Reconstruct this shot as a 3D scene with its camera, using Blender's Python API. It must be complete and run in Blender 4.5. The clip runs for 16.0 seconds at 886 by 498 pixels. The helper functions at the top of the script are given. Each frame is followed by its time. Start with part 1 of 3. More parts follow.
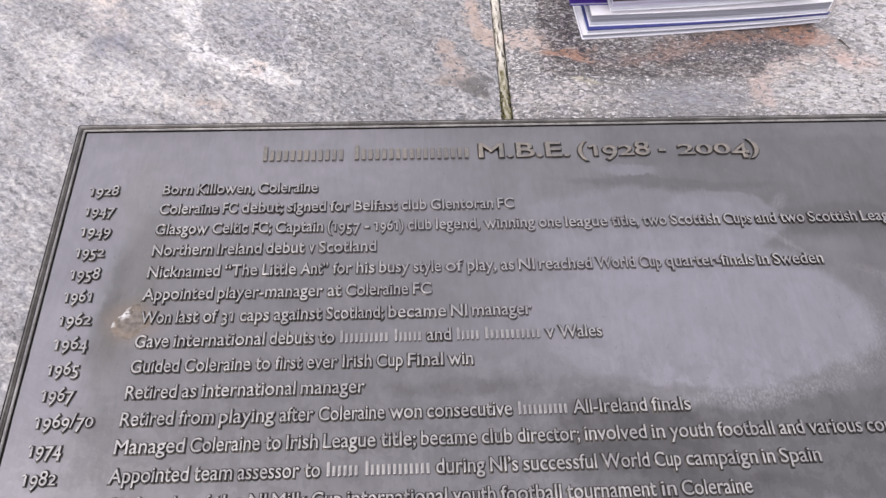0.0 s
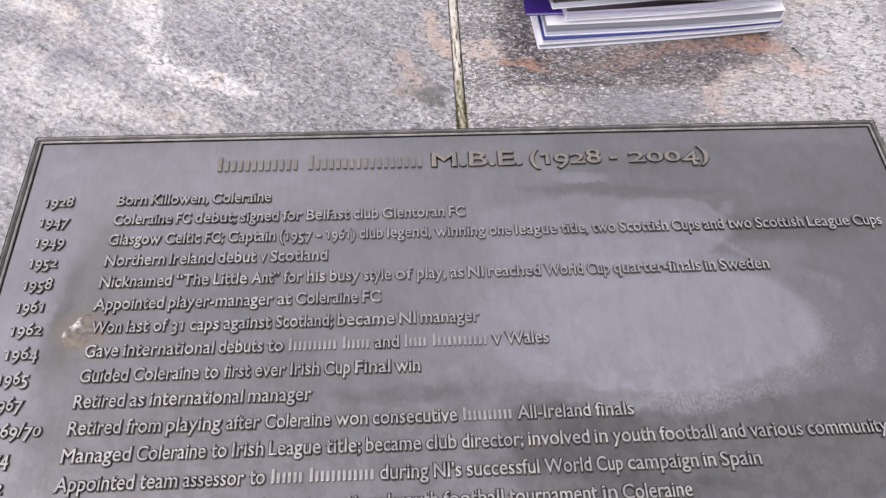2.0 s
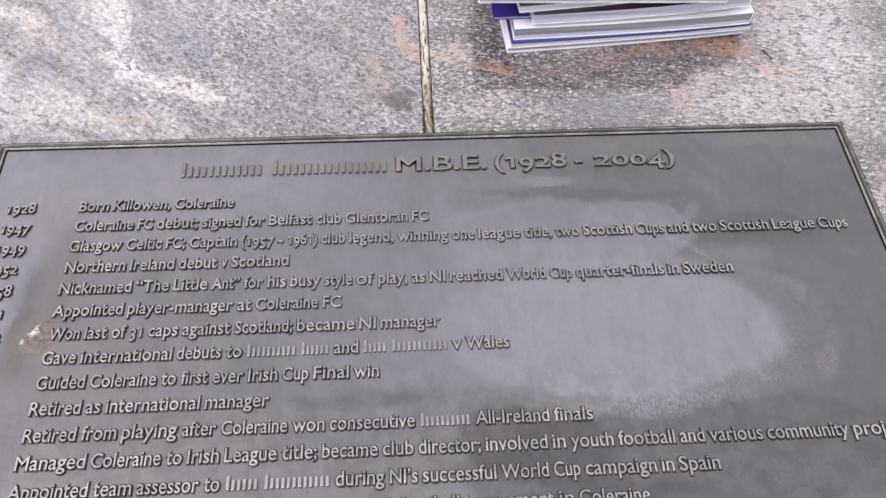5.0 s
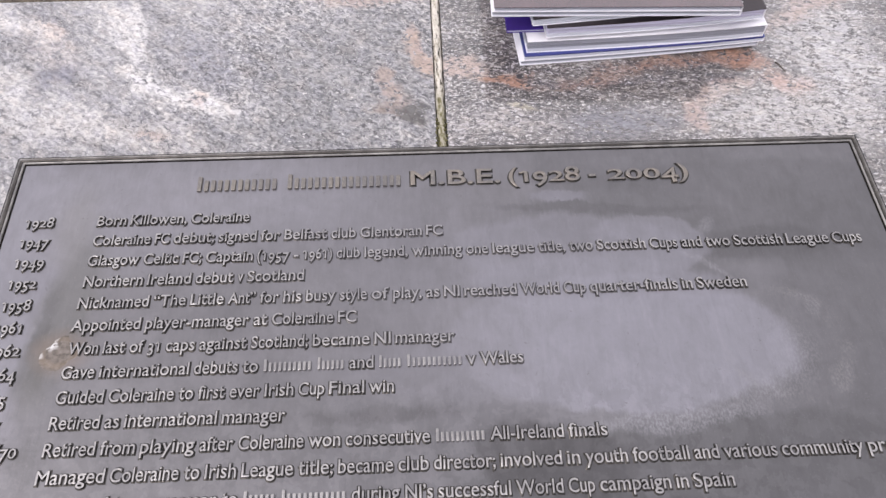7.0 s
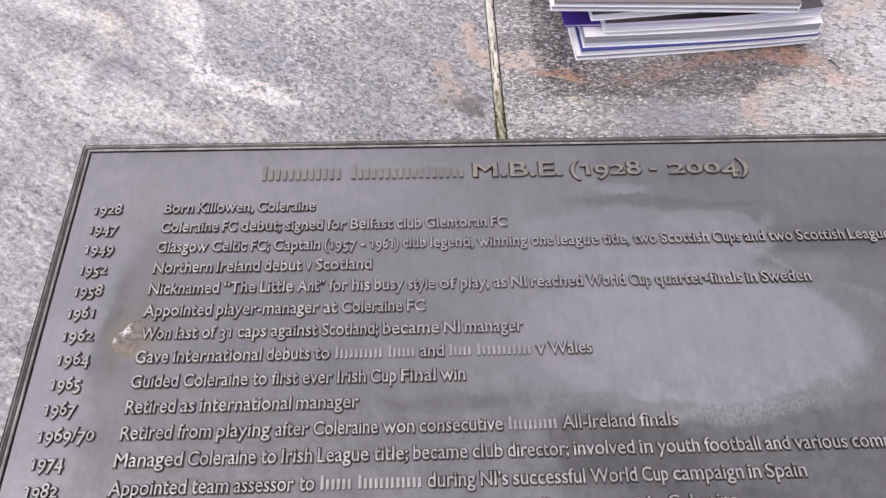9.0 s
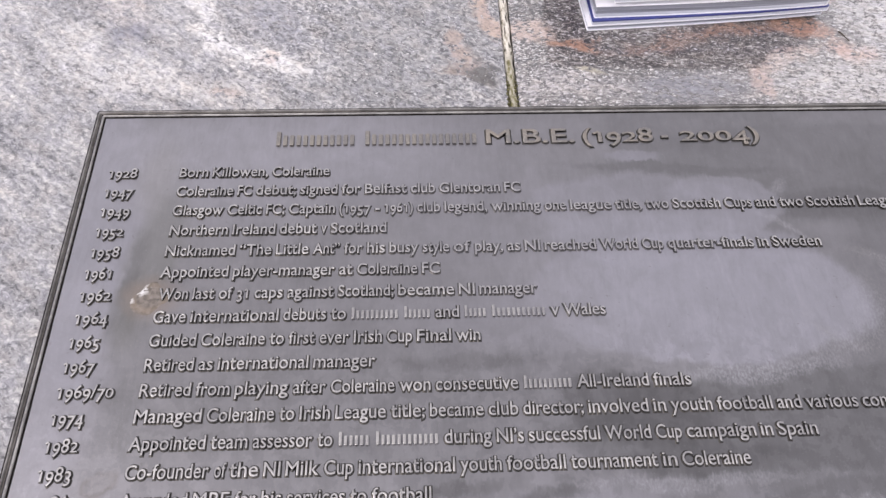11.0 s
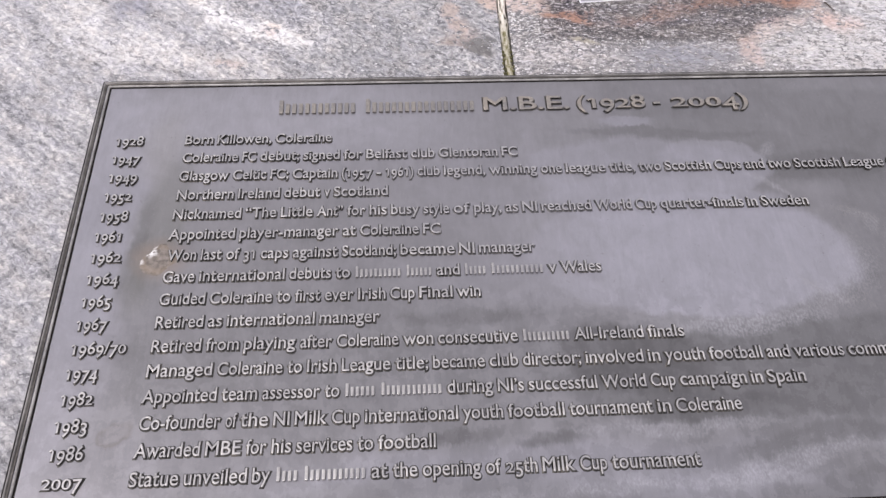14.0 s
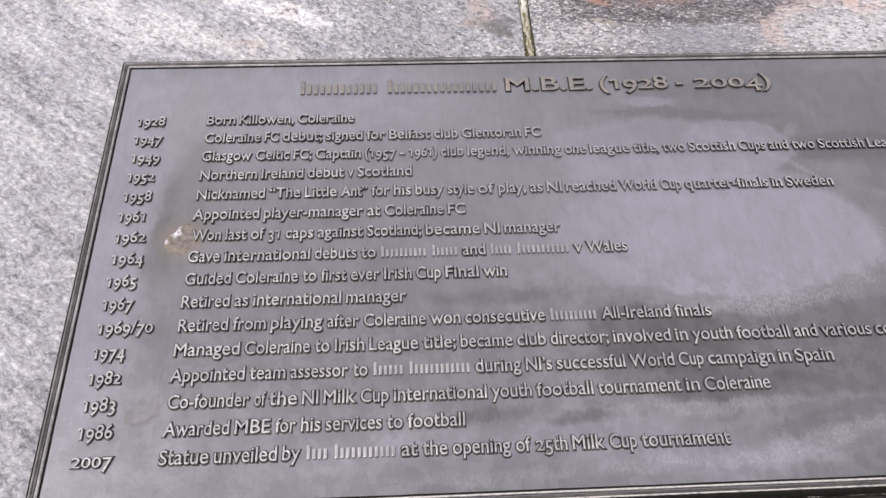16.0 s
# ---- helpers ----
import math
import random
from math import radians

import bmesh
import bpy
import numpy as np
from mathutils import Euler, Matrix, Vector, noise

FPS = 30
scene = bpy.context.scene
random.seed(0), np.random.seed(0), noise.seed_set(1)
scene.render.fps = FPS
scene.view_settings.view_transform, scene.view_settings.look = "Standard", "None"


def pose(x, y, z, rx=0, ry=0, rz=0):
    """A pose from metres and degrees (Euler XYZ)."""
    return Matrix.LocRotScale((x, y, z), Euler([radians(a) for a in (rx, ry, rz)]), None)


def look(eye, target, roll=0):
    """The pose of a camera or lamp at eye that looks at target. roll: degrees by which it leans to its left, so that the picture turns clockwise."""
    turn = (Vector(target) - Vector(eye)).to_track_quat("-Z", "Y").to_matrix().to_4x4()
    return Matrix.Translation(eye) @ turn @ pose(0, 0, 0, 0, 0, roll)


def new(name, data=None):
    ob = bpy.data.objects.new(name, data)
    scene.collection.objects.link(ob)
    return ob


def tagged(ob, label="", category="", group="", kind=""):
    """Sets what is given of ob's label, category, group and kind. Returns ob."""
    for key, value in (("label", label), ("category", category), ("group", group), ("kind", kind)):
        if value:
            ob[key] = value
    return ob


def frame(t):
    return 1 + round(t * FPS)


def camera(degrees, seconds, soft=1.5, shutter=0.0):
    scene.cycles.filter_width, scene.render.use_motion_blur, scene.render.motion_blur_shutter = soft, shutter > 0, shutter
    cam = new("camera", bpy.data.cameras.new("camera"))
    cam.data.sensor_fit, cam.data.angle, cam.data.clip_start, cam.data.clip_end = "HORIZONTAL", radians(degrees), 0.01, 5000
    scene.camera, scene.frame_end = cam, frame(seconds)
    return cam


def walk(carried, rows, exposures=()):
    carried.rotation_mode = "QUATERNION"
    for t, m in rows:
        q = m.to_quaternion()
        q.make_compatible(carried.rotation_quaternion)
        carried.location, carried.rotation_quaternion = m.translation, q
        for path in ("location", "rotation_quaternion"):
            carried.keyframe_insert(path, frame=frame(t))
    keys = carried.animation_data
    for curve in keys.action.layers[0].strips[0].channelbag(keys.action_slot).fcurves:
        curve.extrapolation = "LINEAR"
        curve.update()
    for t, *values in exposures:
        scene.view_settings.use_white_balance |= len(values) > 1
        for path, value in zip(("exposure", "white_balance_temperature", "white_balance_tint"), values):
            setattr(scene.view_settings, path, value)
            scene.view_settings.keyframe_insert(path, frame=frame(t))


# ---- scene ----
SOFT = 1.42
cam = camera(58.80, 16.0, soft=SOFT)
PATH = [
    (0, (-0.07673, -0.39955, 0.47005), (-0.00065, 0.65889, -1.22521), 2.290),
    (0.5, (-0.06853, -0.40245, 0.47298), (0.03213, 0.66337, -1.21636), 2.947),
    (1, (-0.05706, -0.40574, 0.47310), (0.04360, 0.66434, -1.21355), 2.836),
    (1.5, (-0.05031, -0.40443, 0.47540), (0.04990, 0.66252, -1.21326), 2.890),
    (2, (-0.04485, -0.40380, 0.47605), (0.03987, 0.67047, -1.20882), 2.217),
    (2.5, (-0.04015, -0.40798, 0.47679), (0.04136, 0.67798, -1.20072), 2.092),
    (3, (-0.03323, -0.40833, 0.47630), (0.04580, 0.65795, -1.21391), 2.065),
    (3.5, (-0.02587, -0.40524, 0.47490), (0.05355, 0.66187, -1.21476), 1.971),
    (3.7, (-0.02381, -0.40437, 0.47451), (0.05894, 0.66624, -1.21175), 2.032),
    (5.8, (-0.01574, -0.40325, 0.47505), (0.05625, 0.68163, -1.20283), 1.231),
    (6, (-0.01505, -0.40293, 0.47606), (0.04921, 0.67686, -1.20618), 0.856),
    (6.5, (-0.01258, -0.40177, 0.47968), (0.05842, 0.68378, -1.19858), 1.083),
    (7, (-0.02131, -0.39691, 0.48254), (0.03878, 0.68929, -1.19571), 0.824),
    (7.5, (-0.03591, -0.39697, 0.47879), (0.02392, 0.68038, -1.20518), 0.921),
    (8, (-0.04715, -0.39611, 0.48377), (-0.00067, 0.70470, -1.18537), 0.504),
    (8.5, (-0.05953, -0.39996, 0.48333), (-0.00661, 0.68619, -1.19520), 1.017),
    (8.7, (-0.06300, -0.40104, 0.48321), (-0.00840, 0.68524, -1.19587), 1.198),
    (10.8, (-0.08046, -0.41999, 0.47506), (-0.01472, 0.64672, -1.21435), 2.060),
    (11, (-0.08047, -0.42159, 0.47514), (-0.01477, 0.64612, -1.21473), 2.020),
    (11.5, (-0.08049, -0.42729, 0.47542), (-0.00418, 0.62605, -1.22301), 2.390),
    (12, (-0.07903, -0.43217, 0.47671), (-0.00350, 0.62864, -1.21710), 2.323),
    (12.5, (-0.07763, -0.43771, 0.47515), (0.00316, 0.61015, -1.22646), 2.429),
    (13, (-0.08014, -0.44160, 0.47643), (0.01282, 0.61671, -1.21808), 2.802),
    (13.5, (-0.08308, -0.44520, 0.47692), (-0.00170, 0.61295, -1.21828), 2.303),
    (14, (-0.08774, -0.45036, 0.47679), (-0.00118, 0.60470, -1.22007), 2.499),
    (14.5, (-0.09444, -0.45131, 0.47876), (-0.01223, 0.61224, -1.21302), 2.311),
    (15, (-0.09628, -0.45341, 0.47941), (-0.01375, 0.60839, -1.21345), 2.299),
    (15.5, (-0.09652, -0.45472, 0.47817), (-0.01114, 0.60405, -1.21644), 2.430),
    (16, (-0.10669, -0.45561, 0.47071), (-0.01568, 0.58134, -1.23706), 2.771),
]
walk(cam, [(t, look(eye, target, roll)) for t, eye, target, roll in PATH], [(0, -0.02, 6520, 17), (8.5, -0.03, 6520, 17), (11, 0.0, 6520, 17), (13.5, 0.07, 6520, 17), (16, 0.12, 6520, 17)])

# ---- sky, sun and exposure: bright overcast daylight ----
SUN_ELEVATION, SUN_TURN = radians(58), radians(-105)
world = bpy.data.worlds.new("overcast_sky")
scene.world = world
world.use_nodes = True
wt = world.node_tree
wt.nodes.clear()
sky = wt.nodes.new("ShaderNodeTexSky")
sky.sky_type, sky.sun_disc = "NISHITA", False
sky.sun_elevation, sky.sun_rotation = SUN_ELEVATION, SUN_TURN
sky.dust_density, sky.air_density = 4.0, 1.0
pale = wt.nodes.new("ShaderNodeHueSaturation")
pale.inputs["Saturation"].default_value = 0.22
back = wt.nodes.new("ShaderNodeBackground")
back.inputs["Strength"].default_value = 0.185
sky_out = wt.nodes.new("ShaderNodeOutputWorld")
wt.links.new(sky.outputs["Color"], pale.inputs["Color"])
cloud_at = wt.nodes.new("ShaderNodeTexCoord")
cloud = wt.nodes.new("ShaderNodeTexNoise")
cloud.inputs["Scale"].default_value, cloud.inputs["Detail"].default_value = 2.2, 5.0
cloud_tone = wt.nodes.new("ShaderNodeValToRGB")
cloud_tone.color_ramp.elements[0].position, cloud_tone.color_ramp.elements[0].color = 0.3, (6.6, 6.7, 7.1, 1)
cloud_tone.color_ramp.elements[1].position, cloud_tone.color_ramp.elements[1].color = 0.7, (9.4, 9.5, 9.8, 1)
cover = wt.nodes.new("ShaderNodeMix")
cover.data_type = "RGBA"
cover.inputs["Factor"].default_value = 0.75
wt.links.new(cloud_at.outputs["Generated"], cloud.inputs["Vector"])
wt.links.new(cloud.outputs["Fac"], cloud_tone.inputs["Fac"])
wt.links.new(pale.outputs["Color"], cover.inputs["A"])
wt.links.new(cloud_tone.outputs["Color"], cover.inputs["B"])
wt.links.new(cover.outputs["Result"], back.inputs["Color"])
wt.links.new(back.outputs["Background"], sky_out.inputs["Surface"])
sun = new("sun", bpy.data.lights.new("sun", "SUN"))
sun.data.energy, sun.data.angle, sun.data.color = 1.2, radians(30), (1.0, 0.97, 0.93)
sun_way = Vector((math.sin(SUN_TURN) * math.cos(SUN_ELEVATION), math.cos(SUN_TURN) * math.cos(SUN_ELEVATION), math.sin(SUN_ELEVATION)))
sun.matrix_world = look(sun_way * 20, (0, 0, 0))


# ---- materials ----
class Shade:
    """A node material with short ways to add nodes."""

    def __init__(self, name, **values):
        self.m = bpy.data.materials.new(name)
        self.m.use_nodes = True
        self.t = self.m.node_tree
        self.b = self.t.nodes["Principled BSDF"]
        for key, value in values.items():
            self.put(self.b.inputs[key.replace("_", " ")], value)
        self.at = self.node("ShaderNodeTexCoord").outputs["Object"]

    def node(self, kind):
        return self.t.nodes.new(kind)

    def put(self, socket, value):
        if isinstance(value, bpy.types.NodeSocket):
            self.t.links.new(value, socket)
        elif isinstance(value, tuple) and len(value) == 3 and socket.type == "RGBA":
            socket.default_value = (*value, 1)
        else:
            socket.default_value = value

    def maths(self, what, a, b=0.0, c=0.0):
        n = self.node("ShaderNodeMath")
        n.operation = what
        for socket, value in zip(n.inputs, (a, b, c)):
            self.put(socket, value)
        return n.outputs[0]

    def vector(self, what, a, b):
        n = self.node("ShaderNodeVectorMath")
        n.operation = what
        self.put(n.inputs[0], a), self.put(n.inputs[1], b)
        return n.outputs["Value"] if what in ("LENGTH", "DOT_PRODUCT") else n.outputs["Vector"]

    def turned(self, at, scale=(1, 1, 1), turn=0.0, place=(0, 0, 0), inverse=False):
        """Coordinates seen along a turned axis and stretched; inverse: those of an oval at that place, with half axes scale."""
        if not inverse and turn:
            n = self.node("ShaderNodeVectorRotate")
            n.rotation_type = "Z_AXIS"
            self.put(n.inputs["Vector"], at)
            n.inputs["Angle"].default_value = radians(-turn)
            at, turn = n.outputs["Vector"], 0.0
        n = self.node("ShaderNodeMapping")
        n.vector_type = "TEXTURE" if inverse else "POINT"
        self.put(n.inputs["Vector"], at)
        n.inputs["Location"].default_value, n.inputs["Scale"].default_value = place, scale
        n.inputs["Rotation"].default_value = (0, 0, radians(turn))
        return n.outputs["Vector"]

    def noise(self, at, scale, detail=3.0, rough=0.55, colour=False, bent=0.0):
        n = self.node("ShaderNodeTexNoise")
        self.put(n.inputs["Vector"], at)
        n.inputs["Scale"].default_value, n.inputs["Detail"].default_value = scale, detail
        n.inputs["Roughness"].default_value, n.inputs["Distortion"].default_value = rough, bent
        return n.outputs["Color" if colour else "Fac"]

    def cells(self, at, scale):
        n = self.node("ShaderNodeTexVoronoi")
        self.put(n.inputs["Vector"], at)
        n.inputs["Scale"].default_value = scale
        return n

    def span(self, value, a, b, c=0.0, d=1.0):
        n = self.node("ShaderNodeMapRange")
        n.interpolation_type = "SMOOTHSTEP"
        for socket, v in zip(n.inputs, (value, a, b, c, d)):
            self.put(socket, v)
        return n.outputs[0]

    def ramp(self, value, *stops):
        n = self.node("ShaderNodeValToRGB")
        self.put(n.inputs[0], value)
        while len(n.color_ramp.elements) < len(stops):
            n.color_ramp.elements.new(0.5)
        for e, (place, colour) in zip(n.color_ramp.elements, stops):
            e.position, e.color = place, (*colour, 1)
        return n.outputs["Color"]

    def mix(self, fac, a, b, how="MIX"):
        n = self.node("ShaderNodeMix")
        n.data_type, n.blend_type = "RGBA", how
        self.put(n.inputs["Factor"], fac), self.put(n.inputs["A"], a), self.put(n.inputs["B"], b)
        return n.outputs["Result"]

    def bent(self, at, scale, size):
        """Coordinates pushed about by noise."""
        push = self.vector("SUBTRACT", self.noise(at, scale, 4.0, 0.6, True), (0.5, 0.5, 0.5))
        return self.vector("ADD", at, self.vector("MULTIPLY", push, (size, size, 0.0)))

    def patch(self, at, x, y, a, b, turn=0.0, soft=0.3):
        """A mask of an oval patch with half axes a and b."""
        own = self.turned(at, (a, b, 1000.0), turn, (x, y, 0), True)
        return self.span(self.vector("LENGTH", own, (0, 0, 0)), 1 + soft, 1 - soft)

    def bump(self, height, strength, distance):
        n = self.node("ShaderNodeBump")
        self.put(n.inputs["Height"], height)
        n.inputs["Strength"].default_value, n.inputs["Distance"].default_value = strength, distance
        self.put(self.b.inputs["Normal"], n.outputs["Normal"])

    def done(self, colour=None, rough=None):
        if colour is not None:
            self.put(self.b.inputs["Base Color"], colour)
        if rough is not None:
            self.put(self.b.inputs["Roughness"], rough)
        return self.m


def granite(name, tones, spread, streaky, speckled, pale, patches, flow, coat, ior, drawn=1.8, banded=1.1, haze=0.07):
    """Polished gneiss-like granite: flowing bands of crystals, mica flecks and coloured veins."""
    s = Shade(name, Coat_Weight=coat, Coat_Roughness=haze, Coat_IOR=ior, Specular_IOR_Level=0.3)
    wide = s.bent(s.at, 7.0, 0.10)
    both = s.bent(wide, 70.0, 0.016)
    fine = s.bent(s.bent(s.at, 110.0, 0.007), 300.0, 0.0050)
    band = s.noise(s.turned(wide, (8, 46, 1), flow), 1.0, 6.0, 0.62)
    thread = s.noise(s.turned(s.bent(s.at, 26.0, 0.018), (26, 210, 1), flow), 1.0, 5.0, 0.65)
    streak = s.noise(s.turned(fine, (90 / drawn * 1.8, 400, 1), flow), 1.0, 4.0, 0.70)
    lobes = s.noise(s.turned(fine, (1, drawn, 1), flow), 170.0, 3.0, 0.55)
    small = s.cells(s.turned(fine, (1, drawn, 1), flow + 15), 430.0)
    small.feature = "SMOOTH_F1"
    small.inputs["Smoothness"].default_value = 0.35
    sep = s.node("ShaderNodeSeparateColor")
    s.put(sep.inputs[0], small.outputs["Color"])
    mixed = s.maths("ADD", s.maths("MULTIPLY", s.span(lobes, 0.25, 0.75), 0.55), s.maths("MULTIPLY", sep.outputs[0], 0.45))
    coarse = s.maths("ADD", speckled, s.maths("MULTIPLY", s.patch(wide, -0.07, 0.10, 0.13, 0.13, 0, 0.6), 1.0))
    grainy = s.maths("MULTIPLY", s.maths("SUBTRACT", mixed, 0.5), s.maths("MULTIPLY", s.maths("ADD", coarse, 0.4), spread))
    flowing = s.maths("ADD", s.maths("MULTIPLY", s.maths("SUBTRACT", band, 0.5), banded), s.maths("MULTIPLY", s.maths("SUBTRACT", thread, 0.5), 0.40))
    value = s.maths("ADD", s.maths("ADD", flowing, s.maths("MULTIPLY", s.maths("SUBTRACT", streak, 0.5), streaky)), s.maths("ADD", grainy, 0.51))
    colour = s.ramp(value, *tones)
    shade = s.span(s.maths("ADD", mixed, s.maths("MULTIPLY", s.maths("SUBTRACT", streak, 0.5), 1.2)), 0.15, 0.85, 0.68, 1.18)
    rag = s.span(s.maths("ADD", s.noise(fine, 90.0, 4.0, 0.75), s.maths("MULTIPLY", grainy, 0.45)), 0.36, 0.50)
    dark = s.span(s.noise(s.turned(fine, (160, 420, 1), flow + 12), 1.0, 2.0), 0.60, 0.70)
    colour = s.mix(s.maths("MULTIPLY", dark, 0.30), colour, (0.06, 0.058, 0.06))
    felspar = s.span(s.noise(s.turned(fine, (260 / drawn * 1.8, 620, 1), flow), 1.0, 1.0), 0.62, 0.70)
    colour = s.mix(s.maths("MULTIPLY", felspar, s.maths("MULTIPLY", coarse, 0.70)), colour, pale)
    glint = s.span(s.noise(s.turned(fine, (1, 1.4, 1), flow), 620.0, 2.0), 0.60, 0.66)
    colour = s.mix(s.maths("MULTIPLY", glint, s.maths("MULTIPLY", coarse, 0.45)), colour, pale)
    mica = s.span(sep.outputs[2], 0.26, 0.18)
    colour = s.mix(s.maths("MULTIPLY", mica, s.maths("MULTIPLY", coarse, 0.30)), colour, (0.05, 0.048, 0.052))
    for x, y, a, b, turn, soft, amount, paint in patches:
        mask = s.patch(both, x, y, a, b, turn, soft)
        toned = s.mix(1.0, paint, shade, "MULTIPLY")
        colour = s.mix(s.maths("MULTIPLY", s.maths("MULTIPLY", mask, rag), amount), colour, toned)
    tint = s.noise(s.turned(fine, (1, drawn, 1), flow), 60.0, 3.0, 0.6)
    colour = s.mix(0.6, colour, s.ramp(tint, (0.34, (0.97, 0.97, 1.05)), (0.5, (1.0, 1.0, 1.0)), (0.66, (1.06, 1.0, 0.95))), "MULTIPLY")
    s.bump(s.maths("ADD", s.maths("MULTIPLY", streak, 0.7), mixed), 0.25, 0.0005)
    return s.done(colour, s.span(mixed, 0.2, 0.8, 0.35, 0.6))


WHITE, ROSE, ORANGE = (0.54, 0.525, 0.515), (0.38, 0.295, 0.255), (0.32, 0.18, 0.125)
GREY_VEINS = [
    (-0.252, 0.099, 0.026, 0.012, -38, 0.3, 0.95, WHITE),
    (-0.203, 0.074, 0.040, 0.010, -24, 0.3, 0.95, WHITE),
    (-0.268, 0.150, 0.011, 0.036, 12, 0.4, 0.9, WHITE),
    (-0.290, 0.178, 0.030, 0.009, -60, 0.5, 0.6, WHITE),
    (-0.175, 0.066, 0.018, 0.007, -30, 0.3, 0.9, WHITE),
    (-0.200, 0.077, 0.008, 0.005, 0, 0.4, 0.5, (0.46, 0.36, 0.30)),
    (-0.375, 0.105, 0.030, 0.020, -10, 0.5, 0.5, (0.47, 0.455, 0.44)),
    (-0.355, 0.150, 0.016, 0.008, -30, 0.5, 0.7, (0.46, 0.38, 0.34)),
    (-0.255, 0.035, 0.075, 0.018, -8, 0.5, 0.45, (0.48, 0.455, 0.43)),
    (-0.330, 0.060, 0.060, 0.018, -25, 0.6, 0.5, WHITE),
    (-0.350, 0.140, 0.040, 0.014, -38, 0.6, 0.35, (0.48, 0.41, 0.37)),
]
GREY_CLOUDS = [
    (-0.385, 0.165, 0.050, 0.008, -35, 0.6, 0.5, WHITE),
    (-0.325, 0.107, 0.018, 0.012, 0, 0.5, 0.6, (0.17, 0.17, 0.21)),
    (-0.196, 0.068, 0.006, 0.004, 0, 0.5, 0.6, ROSE),
    (-0.018, 0.116, 0.011, 0.026, 25, 0.4, 1.0, (0.52, 0.38, 0.30)),
    (-0.046, 0.083, 0.007, 0.022, 20, 0.4, 1.0, (0.50, 0.37, 0.30)),
    (-0.037, 0.064, 0.010, 0.010, 0, 0.6, 0.5, ROSE),
    (-0.043, 0.058, 0.012, 0.007, 0, 0.5, 0.9, (0.30, 0.20, 0.145)),
    (-0.032, 0.056, 0.013, 0.011, 0, 0.35, 1.0, (0.045, 0.036, 0.026)),
    (-0.032, 0.056, 0.010, 0.008, 0, 0.35, 0.9, (0.040, 0.032, 0.022)),
]
GREY_SPOTS = [
    (-0.075, 0.095, 0.075, 0.085, 0, 0.6, 0.6, (0.165, 0.165, 0.17)),
    (-0.13, 0.035, 0.06, 0.02, 0, 0.6, 0.5, (0.20, 0.20, 0.205)),
    (-0.20, 0.125, 0.040, 0.018, -40, 0.5, 0.6, (0.20, 0.20, 0.23)),
    (-0.06, 0.190, 0.05, 0.010, 0, 0.6, 0.6, ROSE),
    (-0.235, 0.030, 0.014, 0.006, 0, 0.5, 0.5, ROSE),
]
GREY_GRANITE = granite("grey_granite",
    ((0.26, (0.085, 0.083, 0.088)), (0.40, (0.19, 0.187, 0.195)), (0.53, (0.285, 0.28, 0.285)), (0.66, (0.40, 0.39, 0.385)), (0.80, (0.60, 0.58, 0.56))), 0.46, 0.45, 0.54, (0.60, 0.58, 0.57),
    GREY_VEINS + GREY_CLOUDS + GREY_SPOTS,
    -40, 0.7, 1.5, 1.6, 0.85)
PINK_VEINS = [
    (0.022, 0.100, 0.022, 0.012, -10, 0.4, 0.9, ROSE),
    (0.055, 0.090, 0.018, 0.0045, -5, 0.5, 0.85, ORANGE),
    (0.252, 0.106, 0.026, 0.014, -15, 0.5, 0.9, ORANGE),
    (0.205, 0.094, 0.024, 0.009, 8, 0.6, 0.55, ORANGE),
    (0.150, 0.092, 0.060, 0.008, 5, 0.6, 0.35, ORANGE),
]
PINK_CLOUDS = [
    (0.289, 0.074, 0.020, 0.012, -25, 0.5, 0.85, (0.40, 0.265, 0.215)),
    (0.216, 0.038, 0.008, 0.022, 10, 0.5, 0.75, (0.34, 0.225, 0.18)),
    (0.236, 0.060, 0.028, 0.008, 25, 0.5, 0.7, ROSE),
    (0.290, 0.030, 0.065, 0.030, 0, 0.6, 0.60, (0.50, 0.48, 0.465)),
    (0.345, 0.110, 0.045, 0.060, 0, 0.6, 0.62, (0.48, 0.47, 0.465)),
]
PINK_SPOTS = [
    # first spot: a dark bluish reflection in the polish, put into the stone's colour
    (0.145, 0.036, 0.055, 0.017, 0, 0.6, 0.85, (0.145, 0.143, 0.165)),
    (0.066, 0.057, 0.012, 0.004, -5, 0.5, 0.7, (0.34, 0.31, 0.23)),
    (0.040, 0.035, 0.050, 0.014, 0, 0.6, 0.5, (0.40, 0.37, 0.36)),
    (0.345, 0.165, 0.05, 0.010, 20, 0.6, 0.7, ROSE),
    (0.345, -0.06, 0.012, 0.030, 0, 0.5, 0.8, ROSE),
]
PINK_GRANITE = granite("pink_granite",
    ((0.26, (0.034, 0.031, 0.032)), (0.42, (0.082, 0.073, 0.070)), (0.55, (0.132, 0.118, 0.113)), (0.68, (0.215, 0.198, 0.19)), (0.80, (0.45, 0.43, 0.415))), 0.46, 0.36, 1.2, (0.58, 0.56, 0.55),
    PINK_VEINS + PINK_CLOUDS + PINK_SPOTS,
    -8, 1.0, 1.9, 2.1, 0.95, 0.09)


